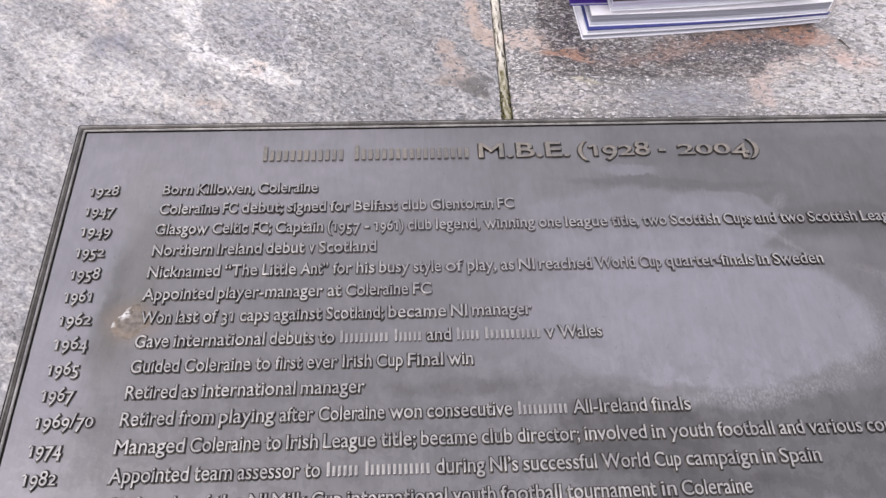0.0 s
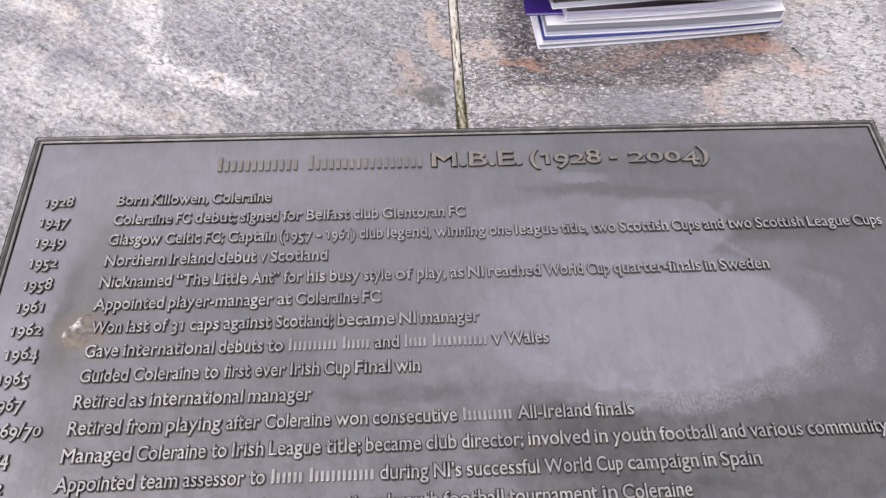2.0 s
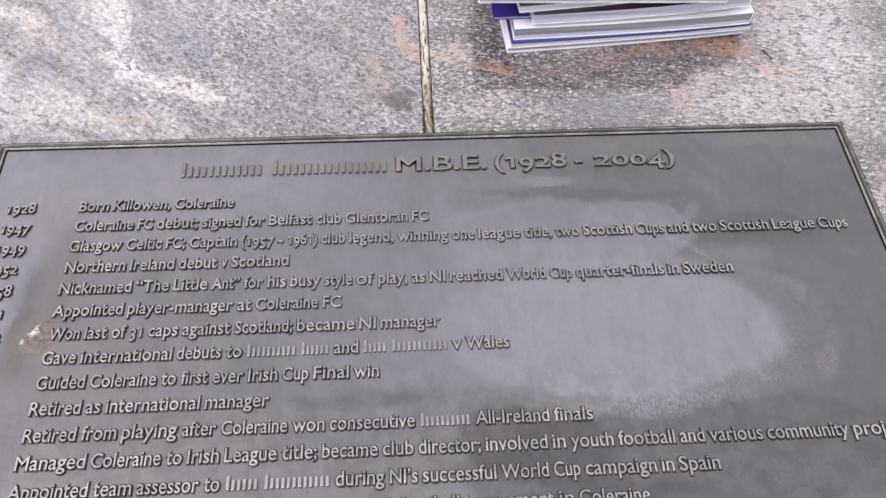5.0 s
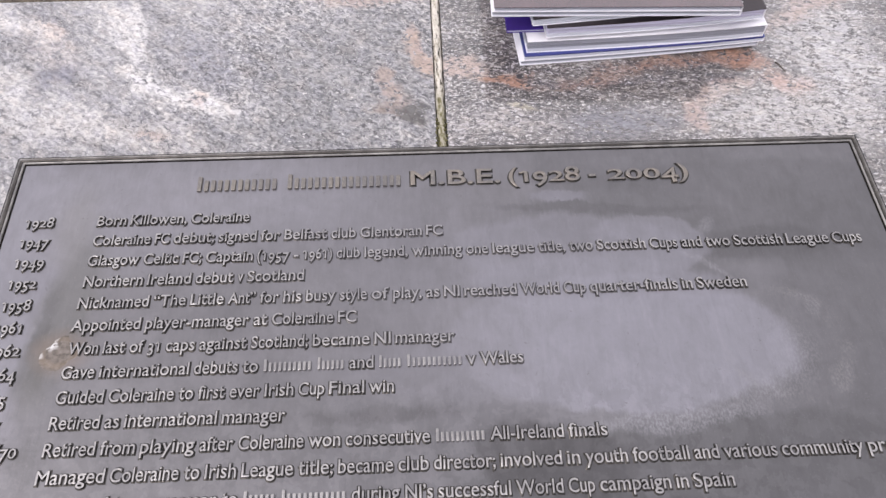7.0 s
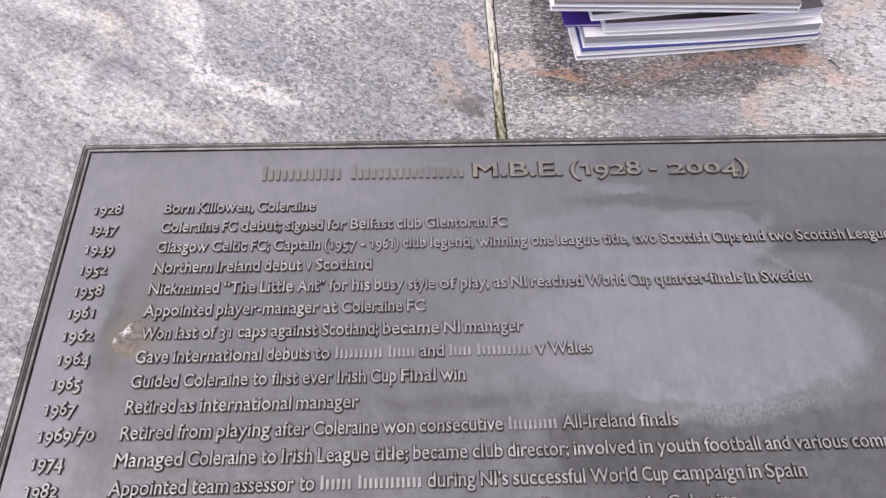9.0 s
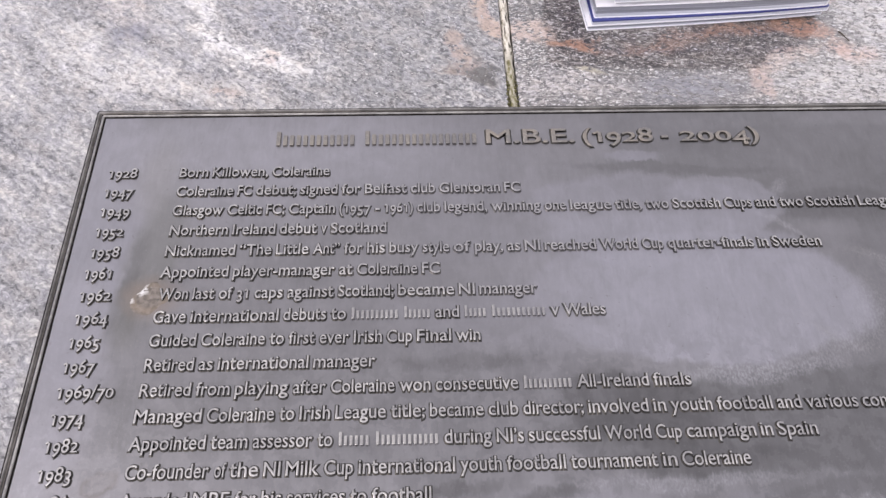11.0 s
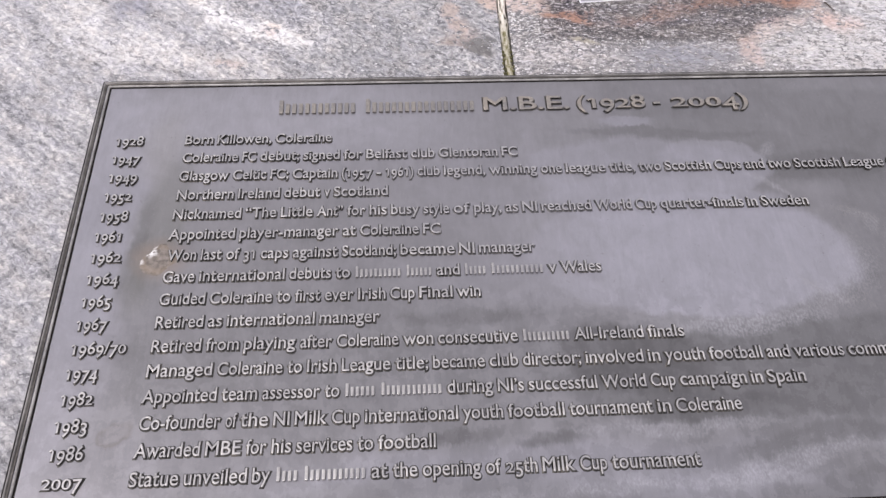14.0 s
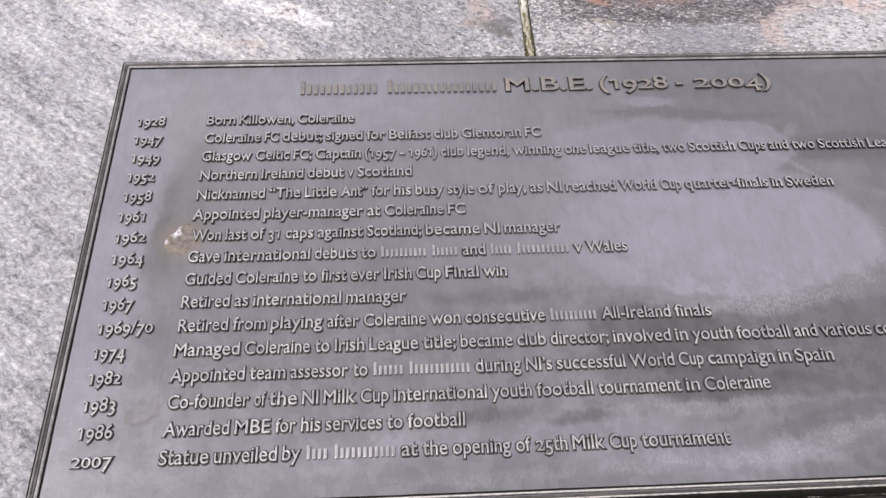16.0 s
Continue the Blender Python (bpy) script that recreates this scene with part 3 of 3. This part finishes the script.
def stemmed(co, faces, size, offset, rounding):
    """The letter t with its stem carried up above the bar."""
    own, more = outline("l", size, offset, rounding)
    own[:, 0] += size * 0.0125
    own[:, 1] = size * 0.20 + own[:, 1] * 0.55
    return np.concatenate([co, own]), faces + [(tuple(v + len(co) for v in f), m) for f, m in more]


def flagged(co, faces, cap):
    """The figure one with a short slanting stroke at its head."""
    own, more = outline("-", UNIT * cap / UNIT_CAP, -0.00024, 0.0004)
    own[:, 2] += co[:, 2].max() - own[:, 2].max()
    middle = own.mean(axis=0)
    lean, reach = radians(38), 0.85
    x, y = (own[:, 0] - middle[0]) * reach, own[:, 1] - middle[1]
    tip = co[:, 0].mean() - 0.15 * cap, co[:, 1].max() - 0.17 * cap
    own[:, 0], own[:, 1] = tip[0] + x * math.cos(lean) - y * math.sin(lean), tip[1] + x * math.sin(lean) + y * math.cos(lean)
    return np.concatenate([co, own]), faces + [(tuple(v + len(co) for v in f), m) for f, m in more]


def glyph(ch, cap):
    """Mesh, left and right end and advance of one cast letter; figures are old-style, some low and some hanging."""
    if (ch, cap) not in glyphs:
        size = UNIT * cap / UNIT_CAP
        offset, rounding = (-0.00022, 0.0005) if cap == TITLE_CAP else (-0.00005, 0.0003) if ch == "g" else (-0.00024, 0.0004)
        co, faces = outline(ch, size, offset, rounding)
        if ch == "t":
            co, faces = stemmed(co, faces, size, offset, rounding)
        ends = co[:, 0].min(), co[:, 0].max()
        # a low dark skirt, added for the shade that outlines the letter
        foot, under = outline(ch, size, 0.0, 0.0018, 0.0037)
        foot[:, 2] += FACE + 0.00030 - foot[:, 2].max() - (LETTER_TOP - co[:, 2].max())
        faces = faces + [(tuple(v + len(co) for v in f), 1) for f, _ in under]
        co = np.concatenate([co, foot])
        step = spread("n" + ch + "n", size) - spread("nn", size)
        drop = UNIT_LOW / UNIT_CAP
        low = cap * drop
        if ch.islower():
            co[:, 1] = np.where(co[:, 1] > low, low * 1.07 + (co[:, 1] - low) * 0.87, np.where(co[:, 1] > 0, co[:, 1] * 1.07, co[:, 1]))
        if ch == "1":
            co, faces = flagged(co, faces, cap)
        if ch in LOW_FIGURES:
            co[:, 1] *= drop * 1.05
        elif ch in HANGING_FIGURES:
            co[:, 1] -= cap * (1 - drop) * 0.9
        if ch == "1":
            co[:, 0] += 0.06 * cap - co[:, 0].min()
            step = co[:, 0].max() + 0.06 * cap
            ends = co[:, 0].min(), co[:, 0].max()
        top = co[:, 2].max()
        co[:, 2] += LETTER_TOP - top
        data = bpy.data.meshes.new("letter")
        data.from_pydata(co.tolist(), [], [f for f, _ in faces])
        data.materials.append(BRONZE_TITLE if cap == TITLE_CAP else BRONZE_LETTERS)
        data.materials.append(BRONZE_SIDE_SHADE)
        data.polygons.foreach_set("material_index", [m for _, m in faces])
        data.shade_smooth()
        glyphs[ch, cap] = data, *ends, step
    return glyphs[ch, cap]


def bars(x0, x1, y, cap, paint):
    """A row of plain raised bars in the place of a name, the first one higher."""
    count = max(3, round((x1 - x0) / (cap * 0.37)))
    pitch = (x1 - x0) / count
    for k in range(count):
        high = cap * (0.98 if k == 0 else 0.71)
        a, b = x0 + pitch * (k + 0.18), x0 + pitch * (k + 0.82)
        part("raised_bar", box(a, y, FACE - 0.0006, b, y + high, LETTER_TOP, 0.0006), paint, plaque)


def inscribe(y, cap, words, end):
    """One line of raised words, every letter a part of the plaque: a word's left end and its letters; # stands for a name."""
    title = cap == TITLE_CAP
    paint = BRONZE_TITLE_BAR if title else BRONZE_BAR
    gap = GAP * (2.1 if title else 1.0)
    for (x, text), (after, _) in zip(words, [*words[1:], (end + gap, "")]):
        if text == "#":
            bars(x, after - gap, y, cap, paint)
            continue
        pieces, at = [], 0.0
        for ch in text:
            data, left, right, step = glyph(ch, cap)
            pieces.append((data, left, right, at))
            at += step
        x0, x1 = pieces[0][1], pieces[-1][2] + pieces[-1][3]
        stretch = min(1.7, max(0.65, (after - gap - x) / (x1 - x0))) if text != "-" else 1.0
        for ch, (data, left, right, at) in zip(text, pieces):
            ob = new("numeral" if ch.isdigit() else "letter" if ch.isalpha() else "punctuation_mark", data)
            ob.parent = plaque
            ob.matrix_local = Matrix.LocRotScale((x + (at - x0) * stretch, y, 0), None, (stretch, 1, 1))


inscribe(-0.0350, TITLE_CAP, [(-0.1866, "#"), (-0.1194, "#"), (-0.0264, "M.B.E."), (0.0478, "(1928"), (0.1088, "-"), (0.1235, "2004)")], 0.1850)
inscribe(-0.0637, CAP, [(-0.3053, "1928")], -0.2846)
inscribe(-0.0637, CAP, [(-0.2537, "Born"), (-0.2297, "Killowen,"), (-0.1861, "Coleraine")], -0.1441)
inscribe(-0.0807, CAP, [(-0.3052, "1947")], -0.2844)
inscribe(-0.0807, CAP, [(-0.2535, "Coleraine"), (-0.2097, "FC"), (-0.1964, "debut;"), (-0.1645, "signed"), (-0.1345, "for"), (-0.1178, "Belfast"), (-0.0842, "club"), (-0.0635, "Glentoran"), (-0.0160, "FC")], -0.0041)
inscribe(-0.0977, CAP, [(-0.3047, "1949")], -0.2840)
inscribe(-0.0977, CAP, [(-0.2538, "Glasgow"), (-0.2150, "Celtic"), (-0.1877, "FC;"), (-0.1715, "Captain"), (-0.1357, "(1957"), (-0.1101, "-"), (-0.1037, "1961)"), (-0.0799, "club"), (-0.0603, "legend,"), (-0.0265, "winning"), (0.0121, "one"), (0.0307, "league"), (0.0635, "title,"), (0.0858, "two"), (0.1056, "Scottish"), (0.1436, "Cups"), (0.1666, "and"), (0.1843, "two"), (0.2047, "Scottish"), (0.2428, "League"), (0.2765, "Cups")], 0.2975)
inscribe(-0.1148, CAP, [(-0.3046, "1952")], -0.2852)
inscribe(-0.1148, CAP, [(-0.2533, "Northern"), (-0.2097, "Ireland"), (-0.1767, "debut"), (-0.1477, "v"), (-0.1410, "Scotland")], -0.1019)
inscribe(-0.1318, CAP, [(-0.3046, "1958")], -0.2850)
inscribe(-0.1318, CAP, [(-0.2537, "Nicknamed"), (-0.2029, "“The"), (-0.1780, "Little"), (-0.1524, "Ant”"), (-0.1309, "for"), (-0.1151, "his"), (-0.0997, "busy"), (-0.0766, "style"), (-0.0550, "of"), (-0.0402, "play,"), (-0.0175, "as"), (-0.0053, "NI"), (0.0086, "reached"), (0.0479, "World"), (0.0775, "Cup"), (0.0957, "quarter-finals"), (0.1598, "in"), (0.1703, "Sweden")], 0.2051)
inscribe(-0.1488, CAP, [(-0.3052, "1961")], -0.2858)
inscribe(-0.1488, CAP, [(-0.2543, "Appointed"), (-0.2056, "player-manager"), (-0.1338, "at"), (-0.1216, "Coleraine"), (-0.0774, "FC")], -0.0651)
inscribe(-0.1658, CAP, [(-0.3049, "1962")], -0.2840)
inscribe(-0.1658, CAP, [(-0.2529, "Won"), (-0.2303, "last"), (-0.2130, "of"), (-0.2010, "31"), (-0.1895, "caps"), (-0.1676, "against"), (-0.1338, "Scotland;"), (-0.0936, "became"), (-0.0529, "NI"), (-0.0390, "manager")], 0.0002)
inscribe(-0.1828, CAP, [(-0.3044, "1964")], -0.2830)
inscribe(-0.1828, CAP, [(-0.2536, "Gave"), (-0.2294, "international"), (-0.1691, "debuts"), (-0.1379, "to"), (-0.1249, "#"), (-0.0902, "#"), (-0.0691, "and"), (-0.0503, "#"), (-0.0321, "#"), (0.0076, "v"), (0.0162, "Wales")], 0.0443)
inscribe(-0.1999, CAP, [(-0.3044, "1965")], -0.2848)
inscribe(-0.1999, CAP, [(-0.2534, "Guided"), (-0.2204, "Coleraine"), (-0.1764, "to"), (-0.1642, "first"), (-0.1445, "ever"), (-0.1224, "Irish"), (-0.1010, "Cup"), (-0.0815, "Final"), (-0.0561, "win")], -0.0402)
inscribe(-0.2169, CAP, [(-0.3043, "1967")], -0.2843)
inscribe(-0.2169, CAP, [(-0.2536, "Retired"), (-0.2196, "as"), (-0.2076, "international"), (-0.1475, "manager")], -0.1082)
inscribe(-0.2339, CAP, [(-0.3043, "1969/70")], -0.2693)
inscribe(-0.2339, CAP, [(-0.2536, "Retired"), (-0.2191, "from"), (-0.1951, "playing"), (-0.1591, "after"), (-0.1357, "Coleraine"), (-0.0929, "won"), (-0.0703, "consecutive"), (-0.0153, "#"), (0.0189, "All-Ireland"), (0.0675, "finals")], 0.0915)
inscribe(-0.2509, CAP, [(-0.3041, "1974")], -0.2842)
inscribe(-0.2509, CAP, [(-0.2541, "Managed"), (-0.2102, "Coleraine"), (-0.1663, "to"), (-0.1540, "Irish"), (-0.1322, "League"), (-0.0982, "title;"), (-0.0743, "became"), (-0.0381, "club"), (-0.0166, "director;"), (0.0238, "involved"), (0.0644, "in"), (0.0755, "youth"), (0.1046, "football"), (0.1424, "and"), (0.1607, "various"), (0.1966, "community"), (0.2504, "projects")], 0.2910)
inscribe(-0.2679, CAP, [(-0.3037, "1982")], -0.2838)
inscribe(-0.2679, CAP, [(-0.2542, "Appointed"), (-0.2057, "team"), (-0.1807, "assessor"), (-0.1422, "to"), (-0.1301, "#"), (-0.1077, "#"), (-0.0659, "during"), (-0.0342, "NI’s"), (-0.0147, "successful"), (0.0318, "World"), (0.0631, "Cup"), (0.0819, "campaign"), (0.1278, "in"), (0.1384, "Spain")], 0.1632)
inscribe(-0.2850, CAP, [(-0.3039, "1983")], -0.2841)
inscribe(-0.2850, CAP, [(-0.2533, "Co-founder"), (-0.2016, "of"), (-0.1928, "the"), (-0.1728, "NI"), (-0.1599, "Milk"), (-0.1374, "Cup"), (-0.1172, "international"), (-0.0570, "youth"), (-0.0292, "football"), (0.0090, "tournament"), (0.0642, "in"), (0.0760, "Coleraine")], 0.1174)
inscribe(-0.3020, CAP, [(-0.3036, "1986")], -0.2831)
inscribe(-0.3020, CAP, [(-0.2537, "Awarded"), (-0.2119, "MBE"), (-0.1878, "for"), (-0.1727, "his"), (-0.1580, "services"), (-0.1215, "to"), (-0.1090, "football")], -0.0745)
inscribe(-0.3190, CAP, [(-0.3038, "2007")], -0.2805)
inscribe(-0.3190, CAP, [(-0.2539, "Statue"), (-0.2223, "unveiled"), (-0.1828, "by"), (-0.1693, "#"), (-0.1529, "#"), (-0.1131, "at"), (-0.1005, "the"), (-0.0829, "opening"), (-0.0453, "of"), (-0.0334, "25th"), (-0.0115, "Milk"), (0.0110, "Cup"), (0.0303, "tournament")], 0.0840)

# ---- a dropping dried on the plaque ----
def splat(cx, cy, z, r, height, seed):
    bm = bmesh.new()
    rings = [[bm.verts.new((cx, cy, z + height))]]
    for k in range(1, 6):
        f = k / 5
        rings.append([])
        for i in range(28):
            a = i / 28 * math.tau
            edge = r * (0.85 + 0.4 * noise.noise((math.cos(a) * 1.3 + seed, math.sin(a) * 1.3, seed)))
            lump = height * (1 - f ** 2) * (0.7 + 0.9 * noise.noise((math.cos(a) * f * 3 + seed, math.sin(a) * f * 3, 7.0)))
            rings[-1].append(bm.verts.new((cx + edge * f * math.cos(a), cy + edge * f * math.sin(a), z - 0.0002 * (k == 5) + max(0, lump))))
    for i in range(28):
        bm.faces.new((rings[0][0], rings[1][i], rings[1][(i + 1) % 28]))
        for a, b in zip(rings[1:], rings[2:]):
            bm.faces.new((a[i], b[i], b[(i + 1) % 28], a[(i + 1) % 28]))
    return bm


tagged(smooth(part("dried_dropping", splat(-0.2585, -0.1645, FACE, 0.0150, 0.00045, 5.3), DROPPING)), "small brown and white dried dropping on the bronze plaque", "dropping")


# ---- the magazines ----
def sheet(w, d, z0, z1, lift, inset=0.0, n=14, m=4):
    """A thin block with a rising end, its corner at the origin."""
    bm = bmesh.new()
    layers = []
    for z in (z0, z1):
        layers.append([[bm.verts.new((inset + (w - 2 * inset) * i / n, inset + (d - 2 * inset) * j / m, z + lift * (i / n) ** 3)) for j in range(m + 1)] for i in range(n + 1)])
    low, high = layers
    for i in range(n):
        for j in range(m):
            bm.faces.new((high[i][j], high[i + 1][j], high[i + 1][j + 1], high[i][j + 1]))
            bm.faces.new((low[i][j], low[i][j + 1], low[i + 1][j + 1], low[i + 1][j]))
        bm.faces.new((low[i][0], low[i + 1][0], high[i + 1][0], high[i][0]))
        bm.faces.new((low[i][m], high[i][m], high[i + 1][m], low[i + 1][m]))
    for j in range(m):
        bm.faces.new((low[0][j], high[0][j], high[0][j + 1], low[0][j + 1]))
        bm.faces.new((low[n][j], low[n][j + 1], high[n][j + 1], high[n][j]))
    return bm


def magazine(label, x, y, z, turn, thick, cover, paper, lift=0.0, w=0.210, d=0.297, sections=3, under=None, bleed=None):
    """A stapled magazine lying flat: two covers, a spine and sections of pages."""
    thing = tagged(new("magazine"), label, "magazine", "stack of magazines")
    thing.matrix_world = pose(x, y, z, 0, 0, turn)
    c = 0.0005
    part("back_cover", sheet(w, d, 0, c, lift), under or cover, thing)
    part("front_cover", sheet(w, d, thick - c, thick, lift), cover, thing)
    step = (thick - 2 * c) / sections
    for k in range(sections):
        inset = 0.0004 + 0.0007 * random.random()
        part("page_section", sheet(w, d, c + k * step, c + (k + 0.93) * step, lift, inset), (bleed if bleed and k == sections - 1 else paper) if k else PAGES_WHITE, thing)
    spine = box(w - 0.0007, 0, c, w, d, thick - c)
    for v in spine.verts:
        v.co.z += lift
    part("spine", spine, under or cover, thing)
    return thing


magazine("pale grey magazine lying at the bottom of the stack on granite", 0.0705, 0.1010, 0.0, 3.8, 0.0052, COVER_WHITE, PAGES_GREY, 0.004)
magazine("magazine with a blue cover lying in the stack", 0.0735, 0.1015, 0.0053, 3.4, 0.0052, COVER_BLUE, PAGES_WHITE, 0.004, under=COVER_WHITE, bleed=COVER_BLUE)
magazine("thick white magazine lying in the stack", 0.0755, 0.1050, 0.0106, 2.4, 0.0123, COVER_WHITE, PAGES_GREY, 0.005, w=0.205)
magazine("magazine with a purple cover sticking out of the stack", 0.0585, 0.1165, 0.0230, 1.0, 0.0030, COVER_PURPLE, PAGES_LILAC, 0.004, w=0.200)
magazine("dark-covered magazine with lilac page edges and a curled end", 0.0905, 0.1060, 0.0261, 3.2, 0.0105, COVER_SHADED, PAGES_LILAC, 0.0065, w=0.185, under=COVER_WHITE)
magazine("thin dark-covered magazine in the stack", 0.0785, 0.1085, 0.0367, 5.5, 0.0070, COVER_SHADED, PAGES_WHITE, w=0.180, under=COVER_WHITE)
magazine("magazine with a grey edge just below the top of the stack", 0.0440, 0.1130, 0.0440, -1.6, 0.0050, COVER_WHITE, PAGES_GREY, w=0.206)
top_magazine = magazine("glossy dark brown magazine with white print on top of the stack", 0.0455, 0.1122, 0.0491, -1.5, 0.0050, COVER_DARK, PAGES_GREY, w=0.204, under=COVER_WHITE)

top_cover = next(c for c in top_magazine.children if c.name.startswith("front_cover"))


def printed(x0, y0, x1, y1, round_off=0.0):
    """A flat printed bar on the cover of the top magazine."""
    bm = bmesh.new()
    if round_off:
        bmesh.ops.create_circle(bm, cap_ends=True, segments=20, radius=(x1 - x0) / 2, matrix=Matrix.Translation(((x0 + x1) / 2, (y0 + y1) / 2, 0.00504)))
    else:
        bm.faces.new([bm.verts.new((x, y, 0.00504)) for x, y in ((x0, y0), (x1, y0), (x1, y1), (x0, y1))])
    part("printed_mark", bm, PRINT_WHITE, top_cover)


printed(0.0165, 0.0105, 0.0200, 0.0190)
printed(0.0200, 0.0105, 0.0275, 0.0125)
printed(0.0245, 0.0125, 0.0275, 0.0180)
for y0, y1, words in ((0.0140, 0.0164, (0.0315, 0.0620)), (0.0102, 0.0119, (0.0315, 0.0425, 0.0435, 0.0555)), (0.0117, 0.0139, (0.0815, 0.0915, 0.0930, 0.1005, 0.1020, 0.1290)), (0.0117, 0.0139, (0.1675, 0.1730, 0.1745, 0.1825, 0.1840, 0.1930))):
    for x0, x1 in zip(words[::2], words[1::2]):
        printed(x0, y0, x1, y1)
for x in (0.0745, 0.1595):
    printed(x, 0.0100, x + 0.0054, 0.0154, 1.0)


# ---- a twig on the stone ----
def twig(points, r):
    bm = bmesh.new()
    rings = []
    for k, p in enumerate(points):
        f = r * (1 - 0.6 * k / len(points))
        rings.append([bm.verts.new((p[0] + f * math.cos(a), p[1], p[2] + f * math.sin(a))) for a in (i * math.tau / 6 for i in range(6))])
    for a, b in zip(rings, rings[1:]):
        for i in range(6):
            bm.faces.new((a[i], a[(i + 1) % 6], b[(i + 1) % 6], b[i]))
    bm.faces.new(rings[0]), bm.faces.new(rings[-1])
    return bm


tagged(part("twig", twig([(0.2925, 0.0975, 0.0006), (0.2945, 0.0945, 0.0008), (0.2960, 0.0905, 0.0007), (0.2985, 0.0860, 0.0006)], 0.0006), TWIG), "tiny dry dark twig lying on the granite", "twig")

# ---- the ground and its granite slabs ----
ground = bmesh.new()
bmesh.ops.create_grid(ground, x_segments=8, y_segments=8, size=300, matrix=Matrix.Translation((0, 0, -0.045)))
tagged(part("ground", ground, BEDDING), "mortar bed and far grey ground", "ground", kind="structure")
paving = tagged(part("pavement", box(-1.9, -1.6, -0.044, 1.9, 1.2, -0.031), BEDDING), "polished granite paving slabs with mortared joints", "pavement", kind="structure")
JOINT = 0.0042
COLUMNS, ROWS = (-1.8, -0.9, 0.0, 0.9, 1.8), (-1.5, -0.695, 0.2015, 1.1)
for i, (x0, x1) in enumerate(zip(COLUMNS, COLUMNS[1:])):
    for j, (y0, y1) in enumerate(zip(ROWS, ROWS[1:])):
        stone = PALE_STONE if j == 2 else GREY_GRANITE if x1 <= 0 else PINK_GRANITE
        part("stone_slab" if j == 2 else "granite_slab", box(x0 + JOINT, y0 + 0.0030, -0.031, x1 - JOINT, y1 - 0.0030, 0.0, 0.0012), stone, paving)


def joint(x0, y0, x1, y1, step, half=JOINT, deep=0.0002):
    """Cracked mortar in a joint, lower at its edges."""
    bm = bmesh.new()
    a, b = Vector((x0, y0, 0)), Vector((x1, y1, 0))
    count, across = int((b - a).length / step), 8
    side = Vector((-(b - a).y, (b - a).x, 0)).normalized()
    rows = []
    for i in range(count + 1):
        p = a.lerp(b, i / count)
        wobble = 0.0007 * noise.noise(p * 45)
        rows.append([])
        for k in range(across + 1):
            u = 2 * k / across - 1
            q = p + side * (u * half * 0.90 + wobble * (1 - abs(u)))
            rough = 0.0011 * noise.noise(q * 230) + 0.0007 * noise.noise(q * 620)
            rows[-1].append(bm.verts.new((q.x, q.y, -deep - 0.0030 * abs(u + 0.25 * noise.noise(p * 70)) ** 4 + rough)))
    for r, s in zip(rows, rows[1:]):
        for k in range(across):
            bm.faces.new((r[k], r[k + 1], s[k + 1], s[k]))
    bmesh.ops.recalc_face_normals(bm, faces=bm.faces[:])
    return bm


for x in COLUMNS[1:-1]:
    near = 0.0015 if x == 0 else 0.02
    for y0, y1, fine in ((ROWS[0], 0.0, 0.02), (0.0, ROWS[2], near), (ROWS[2] + 0.004, ROWS[3], 0.006)):
        smooth(part("mortar_joint", joint(x, y0, x, y1, fine), MORTAR, paving, "pale cracked mortar with moss"))
for y in ROWS[1:-1]:
    smooth(part("mortar_joint", joint(COLUMNS[0], y, COLUMNS[-1], y, 0.004, 0.0030, 0.0012), DIRT, paving, "dark dirt-filled joint"))


# a dark brown strip added along the foot of the plaque
smooth(part("foot_strip", joint(LEFT - 0.002, TOP - DEEP - 0.0035, LEFT + WIDE + 0.002, TOP - DEEP - 0.0035, 0.003, 0.0045, -0.0016), FOOT_BROWN, paving, "dark brown strip along the foot of the plaque"))


def moss_clumps(count):
    """Small cushions of moss in the joint beside the plaque."""
    bm = bmesh.new()
    for _ in range(count):
        y = 0.004 + 0.040 * random.random() ** 1.8
        x = random.choice((-1, 1)) * JOINT * (0.55 + 0.6 * random.random())
        r = 0.0005 + 0.0009 * random.random()
        made = bmesh.ops.create_icosphere(bm, subdivisions=1, radius=r, matrix=Matrix.LocRotScale((x, y, -0.0003), None, (1, 1.4, 0.7)))
        for v in made["verts"]:
            v.co += Vector((noise.noise(v.co * 900), noise.noise(v.co * 900 + Vector((5, 0, 0))), noise.noise(v.co * 700))) * r * 0.5
    return bm


tagged(smooth(part("moss", moss_clumps(34), MOSS)), "olive green moss growing in the stone joint", "moss", kind="stuff")
